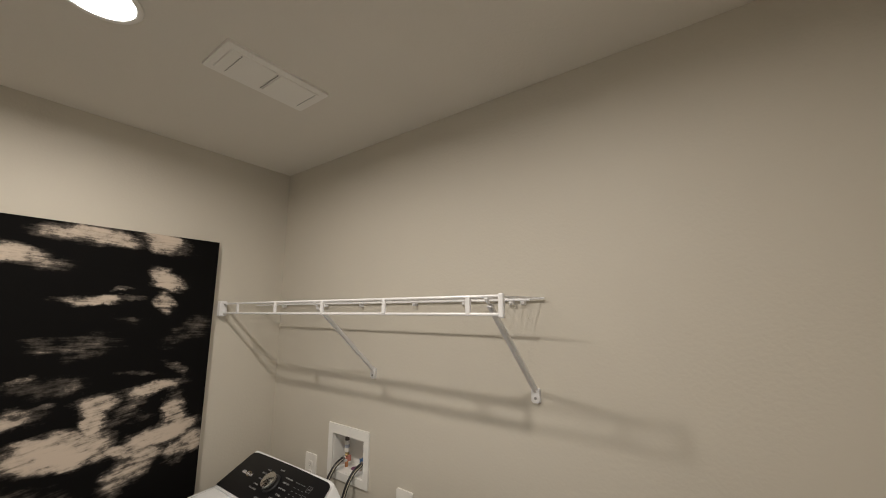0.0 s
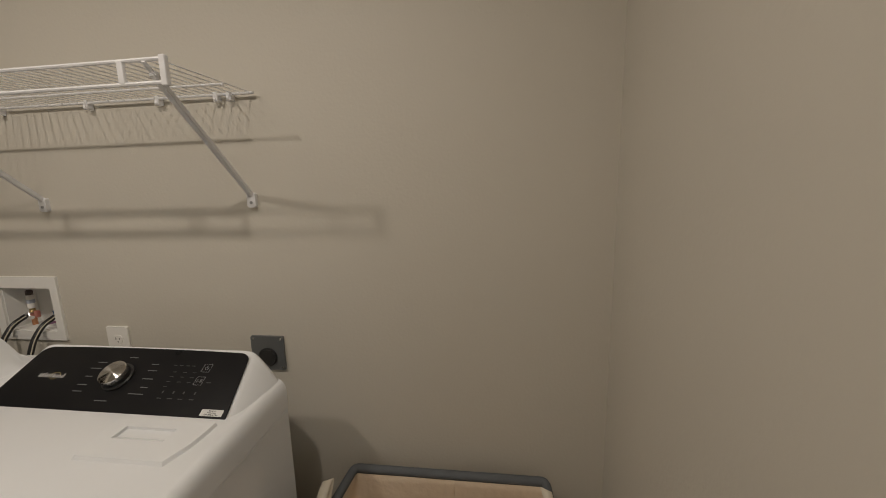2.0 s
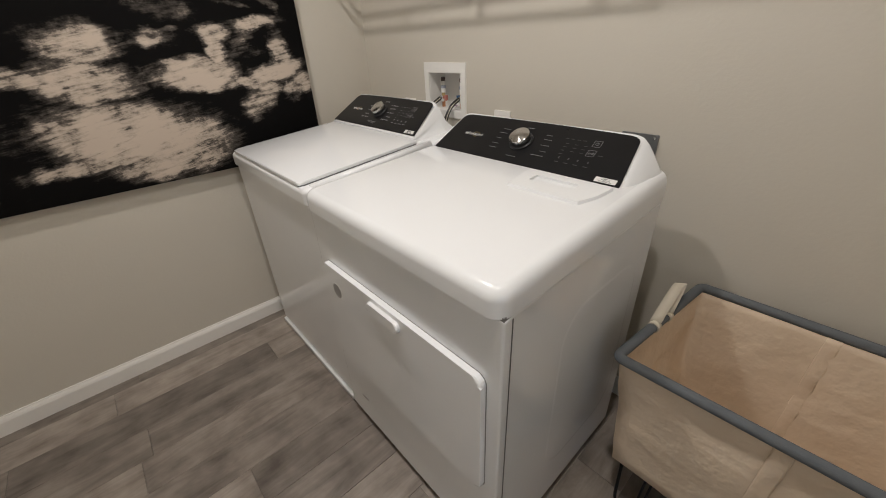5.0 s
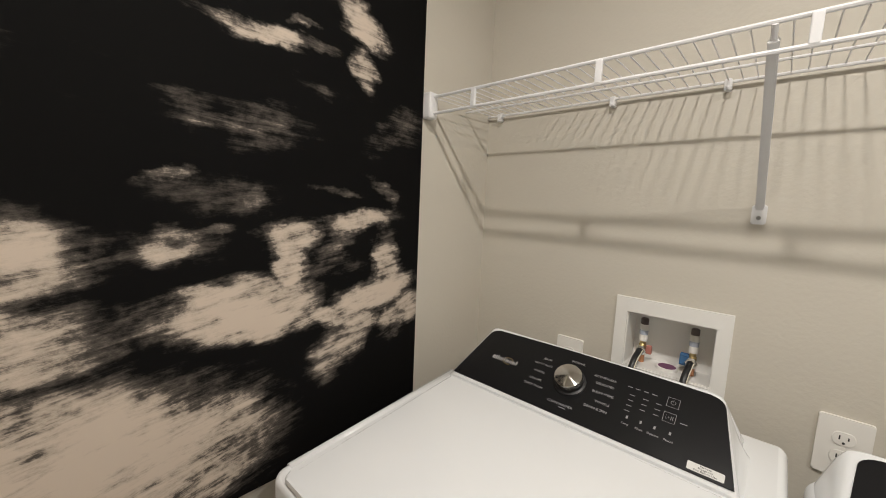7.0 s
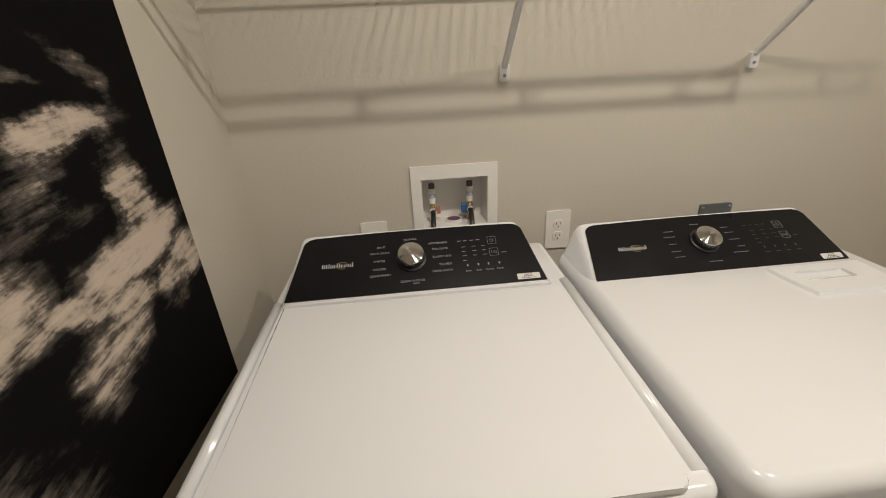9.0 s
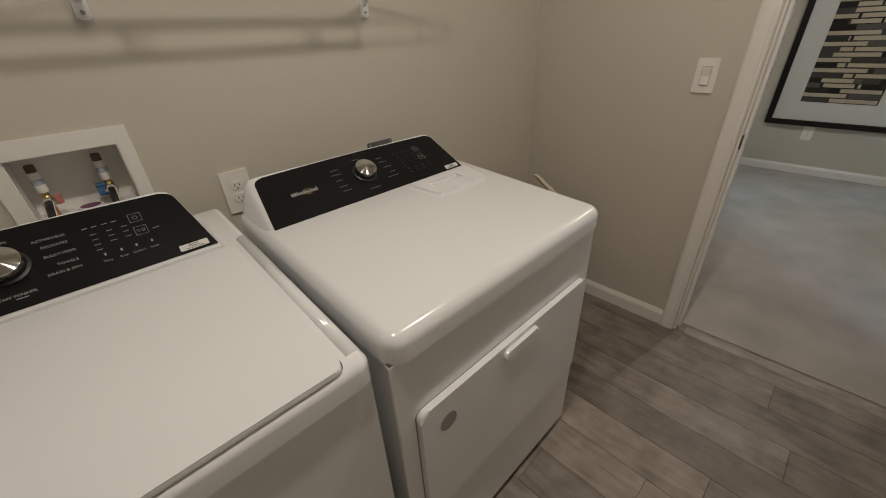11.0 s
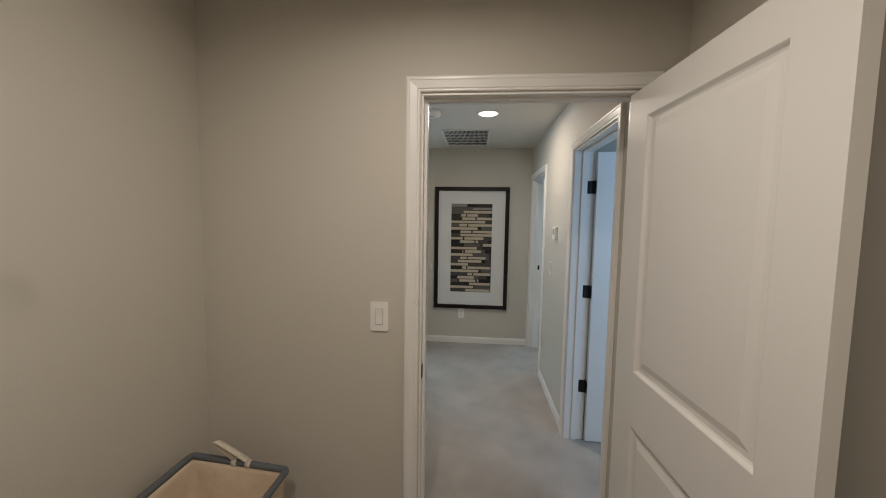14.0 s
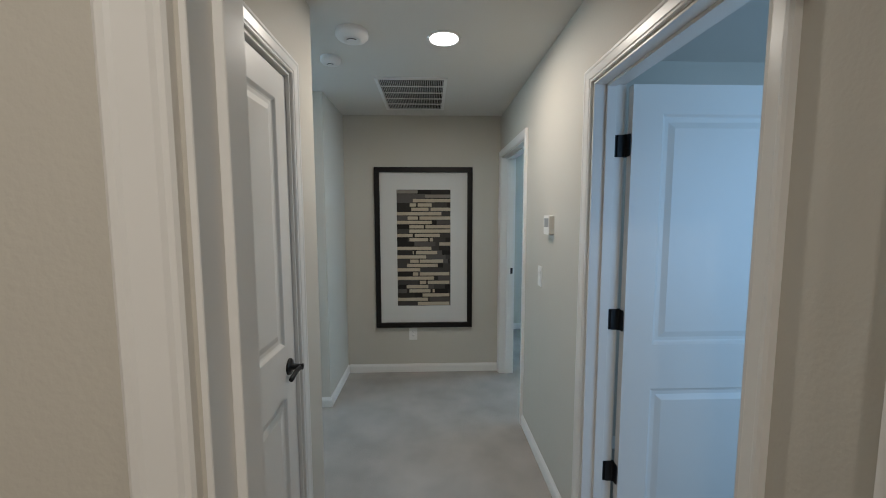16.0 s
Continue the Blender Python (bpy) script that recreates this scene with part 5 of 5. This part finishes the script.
M_ARTDIM = mat("art_dim", (0.26, 0.235, 0.20), 0.8, vary=0.10, scale=18)
part("art_ground", box(xw - 0.013, xw - 0.012, ay0, ay1, az0, az1), M_ARTDARK[0], g, "dark collage ground")
rows = ("0-39d;52-100d;30-100;24-36,39-65;27-59,63-100;0-83;20-39,42-100;0-65;23-50,53-100;23-100;0-29,33-80;23-58,61-67;79-100;0-64;29-31,35-75;0-54;"
        "24-40,42-86;18-76;0-43;29-39,42-98;0-69;42-54,57-98;17-58;22-62,66-70;47-98;0-57;38-98").split(";")
rnd = random.Random(5)
hh = (az1 - az0) / len(rows)
for i, row in enumerate(rows):
    zt = az1 - i * hh
    u = 0.0
    while u < 1:
        w = min(1 - u, rnd.uniform(0.12, 0.4))
        y1 = ay1 - u * (ay1 - ay0)
        y0 = ay1 - (u + w) * (ay1 - ay0)
        part("collage_piece", box(xw - 0.0142, xw - 0.0130, y0, y1, zt - hh, zt), M_ARTDARK[rnd.randrange(4)], g)
        u += w + 0.0001
    for seg in row.split(","):
        dim = seg.endswith("d")
        a, b = (float(q) / 100 for q in seg.rstrip("d").split("-"))
        part("cream_bar", box(xw - 0.0190, xw - 0.0143, ay1 - b * (ay1 - ay0), ay1 - a * (ay1 - ay0), zt - hh * 0.86, zt - hh * 0.10, 0.001, 1), M_ARTDIM if dim else M_ARTCREAM, g)

# ---- laundry hamper ----
g = thing("laundry_hamper", "cream canvas laundry hamper on a black wire stand", "hamper")
hx0, hx1, hy0, hy1 = 1.730, 2.336, -0.436, -0.060


def rim_z(y):
    return 0.580 + (y - hy0) / (hy1 - hy0) * 0.046


def skew(x, y):
    """The hamper's open side spreads a little towards the front."""
    t = (y - hy0) / (hy1 - hy0)
    u = (x - hx0) / (hx1 - hx0)
    return x + (1 - u) * (-0.026 + 0.058 * t) + u * (0.004 - 0.022 * t)


def rim_line(inset=0.0, dz=0.0):
    pts = rounded(hx0 + inset, hx1 - inset, hy0 + inset, hy1 - inset, 0.014, 5)
    return [(skew(x, y), y, rim_z(y) + dz) for x, y in pts]


bm = bmesh.new()
bz, n_v = 0.200, 14
loops = []
cx, cy = (hx0 + hx1) / 2, (hy0 + hy1) / 2
ring_pts = []
k = 15
for side in range(4):
    for i in range(k):
        t = i / k
        p = [(t, 0), (1, t), (1 - t, 1), (0, 1 - t)][side]
        ring_pts.append(p)


def bag_point(px, py, f, out=0.0, i=0):
    """A point of the bag's side: px, py on the unit rim, f from the rim down to the bottom."""
    wx = (hx1 - hx0) * (1 - 0.125 * f) * 0.985
    wy = (hy1 - hy0) * (1 - 0.085 * f) * 0.97
    x = cx + (px - 0.5) * wx
    y = cy + (py - 0.5) * wy
    z = rim_z(cy + (py - 0.5) * (hy1 - hy0)) * (1 - f) + (bz + 0.004 * math.sin(i)) * f
    w = noise.noise(Vector((x * 7, y * 7, z * 6))) * 0.016 * math.sin(math.pi * min(1, f * 1.05)) + noise.noise(Vector((x * 16, y * 16, z * 30 + 5))) * 0.006 * min(1, f * 6)
    w += out
    nx, ny = (0, -1) if py == 0 else (1, 0) if px == 1 else (0, 1) if py == 1 else (-1, 0)
    return (skew(x, y) + nx * w, y + ny * w, z)


for j in range(n_v + 1):
    f = j / n_v
    loops.append([bm.verts.new(bag_point(px, py, f, 0.0, i)) for i, (px, py) in enumerate(ring_pts)])
m_ = len(ring_pts)
for a, b in zip(loops, loops[1:]):
    for i in range(m_):
        bm.faces.new((a[i], a[(i + 1) % m_], b[(i + 1) % m_], b[i]))
# bottom, sagging a little
prev = loops[-1]
for s in (0.8, 0.55, 0.3):
    ring = []
    for v in loops[-1]:
        x, y = cx + (v.co.x - cx) * s, cy + (v.co.y - cy) * s
        ring.append(bm.verts.new((x, y, bz - 0.020 * (1 - s * s) + 0.012 * noise.noise(Vector((x * 9, y * 9, 3))))))
    for i in range(m_):
        bm.faces.new((prev[i], prev[(i + 1) % m_], ring[(i + 1) % m_], ring[i]))
    prev = ring
bm.faces.new(prev)
bmesh.ops.recalc_face_normals(bm, faces=bm.faces)
bag = part("canvas_bag", bm, M_CANVAS, g, "cream cotton canvas bag", smooth=True)
sol = bag.modifiers.new("thickness", "SOLIDIFY")
sol.thickness = 0.003
part("rim", tube(rim_line(), 0.0128, 10, True), M_HAMRIM, g, "padded grey fabric rim", smooth=True)
# seam bands on the long sides
for py, out in ((0, 0.0030), (1, -0.0030)):
    bm = bmesh.new()
    prevv = None
    for i in range(21):
        f = 0.02 + 0.97 * i / 20
        row_v = [bm.verts.new(bag_point(0.515 + q, py, f, out * d)) for q, d in ((-0.026, 0.55), (-0.021, 1.0), (0.0, 1.15), (0.021, 1.0), (0.026, 0.55))]
        if prevv:
            for q in range(4):
                bm.faces.new((prevv[q], prevv[q + 1], row_v[q + 1], row_v[q]))
        prevv = row_v
    s_ = part("seam_band", bm, M_CANVAS, g, "folded seam band", smooth=True)
    so = s_.modifiers.new("thickness", "SOLIDIFY")
    so.thickness = 0.0012


def ribbon(line, width_dir, w, material, name, label=""):
    bm = bmesh.new()
    pv = None
    wd = Vector(width_dir).normalized()
    for p in line:
        p = Vector(p)
        cur = [bm.verts.new(p - wd * w / 2), bm.verts.new(p + wd * w / 2)]
        if pv:
            bm.faces.new((pv[0], pv[1], cur[1], cur[0]))
        pv = cur
    ob = part(name, bm, material, g, label, smooth=True)
    so = ob.modifiers.new("thickness", "SOLIDIFY")
    so.thickness = 0.003
    return ob


for hx, s, inward, rise in ((hx0, 1, -0.012, 0.056), (hx1, -1, 0.022, 0.078)):
    ya, yb = -0.285, -0.230
    line, across = [], []
    for i in range(25):
        t = i / 24
        h = math.sin(math.pi * t) ** 0.8
        y = ya + (yb - ya) * t + 0.085 * h
        line.append(Vector((skew(hx, y) + s * inward * h, y, rim_z(y) + 0.012 + rise * h)))
    for p in line:
        across.append(Vector((0.9, 0.35 * s, 0.15 * s)).normalized())
    bm = bmesh.new()
    pv = None
    for p, wd in zip(line, across):
        cur = [bm.verts.new(p - wd * 0.014), bm.verts.new(p + wd * 0.014)]
        if pv:
            bm.faces.new((pv[0], pv[1], cur[1], cur[0]))
        pv = cur
    ob = part("carry_strap", bm, M_STRAP, g, "cream webbing carry strap", smooth=True)
    so = ob.modifiers.new("thickness", "SOLIDIFY")
    so.thickness = 0.003
    for y in (ya, yb):
        loop = [(skew(hx, y) + 0.0150 * math.cos(a), y, rim_z(y) + 0.0150 * math.sin(a)) for a in [radians(-60 + 300 * i / 14) for i in range(15)]]
        ribbon(loop, (0, 1, 0), 0.020, M_STRAP, "strap_loop", "cream webbing loop round the rim")

# wire stand: two hoops that cross, with a rod along the floor
lx0, lx1 = 1.786, 2.270
for yf, yt in ((-0.408, -0.10), (-0.125, -0.410)):
    pts = [(skew(hx0, yt) - 0.006, yt, rim_z(yt) - 0.01), (lx0 - 0.032, yt * 0.3 + yf * 0.7, 0.20), (lx0, yf, 0.006), (lx1, yf, 0.006), (lx1 + 0.032, yt * 0.3 + yf * 0.7, 0.20), (hx1 + 0.006, yt, rim_z(yt) - 0.01)]
    part("leg_hoop", tube(arc(pts, 0.030, 5), 0.0048, 8), M_BLACKMT, g, "black wire leg hoop", smooth=True)
for x in (1.838, 1.854, 2.200, 2.216):
    pts = [(x, -0.408, 0.010), (x, -0.350, 0.10), (x, -0.26, 0.180), (x, -0.185, 0.10), (x, -0.125, 0.010)]
    part("brace", tube(arc(pts, 0.02, 3), 0.0036, 6), M_BLACKMT, g, "thin black wire brace", smooth=True)

# ---- windows that let the daylight in, out of sight beside the hall ----


def window(name, x, y, z, w, h, facing):
    g = structure(new(name), "white-framed window with bright daylight outside", "window")
    bm = bmesh.new()
    f = 0.05
    for q in ((-w / 2 - f, w / 2 + f, h / 2, h / 2 + f), (-w / 2 - f, w / 2 + f, -h / 2 - f, -h / 2), (-w / 2 - f, -w / 2, -h / 2, h / 2), (w / 2, w / 2 + f, -h / 2, h / 2)):
        box(q[0], q[1], 0.0, 0.03 * facing, q[2], q[3], bm=bm)
    turn(bm, pose(x, y, z))
    part("window_frame", bm, M_TRIM, g)
    return g


g = structure(new("window_3"), "white-framed window with bright daylight outside", "window")
bm = bmesh.new()
for q in ((-4.25, -2.65, 2.10, 2.15), (-4.25, -2.65, 0.75, 0.80), (-4.25, -4.20, 0.80, 2.10), (-2.70, -2.65, 0.80, 2.10)):
    box(2.0, 2.03, q[0], q[1], q[2], q[3], bm=bm)
part("window_frame", bm, M_TRIM, g)
window("window_1", 5.6, -4.6, 1.45, 1.3, 1.3, 1)
window("window_2", 4.5, 1.8, 1.5, 1.0, 1.3, -1)

# ---- floor tiles ----
floor = bpy.data.objects["floor"]
PW, PL, GAP = 0.152, 0.915, 0.0009
ENDS = {11: -0.36, 12: -0.685, 13: -0.53, 14: -0.80, 15: -0.44}   # end joints of the rows beside the hamper
rnd = random.Random(11)
x = -0.034
FX1 = W + T * 0.5 + 0.02
while x < FX1:
    row = round((x + 0.034) / PW)
    y = ENDS.get(row, -D - rnd.uniform(0.05, PL))
    while y > -D:
        y -= PL
    while y < 0.0:
        x0, x1 = max(x, XL), min(x + PW, FX1)
        y0, y1 = max(y, -D), min(y + PL, 0.0)
        for a, b, c, d in ((x0, min(x1, W), y0, y1), (max(x0, W), x1, max(y0, LD0), min(y1, LD1))):
            if b - a > 0.01 and d - c > 0.01:
                part("plank_tile", box(a + GAP / 2, b - (GAP / 2 if b != W or x1 == W else 0), c + GAP / 2, d - GAP / 2, -0.007, 0.0, 0.0012, 1), M_WOOD, floor)
        y += PL
    x += PW
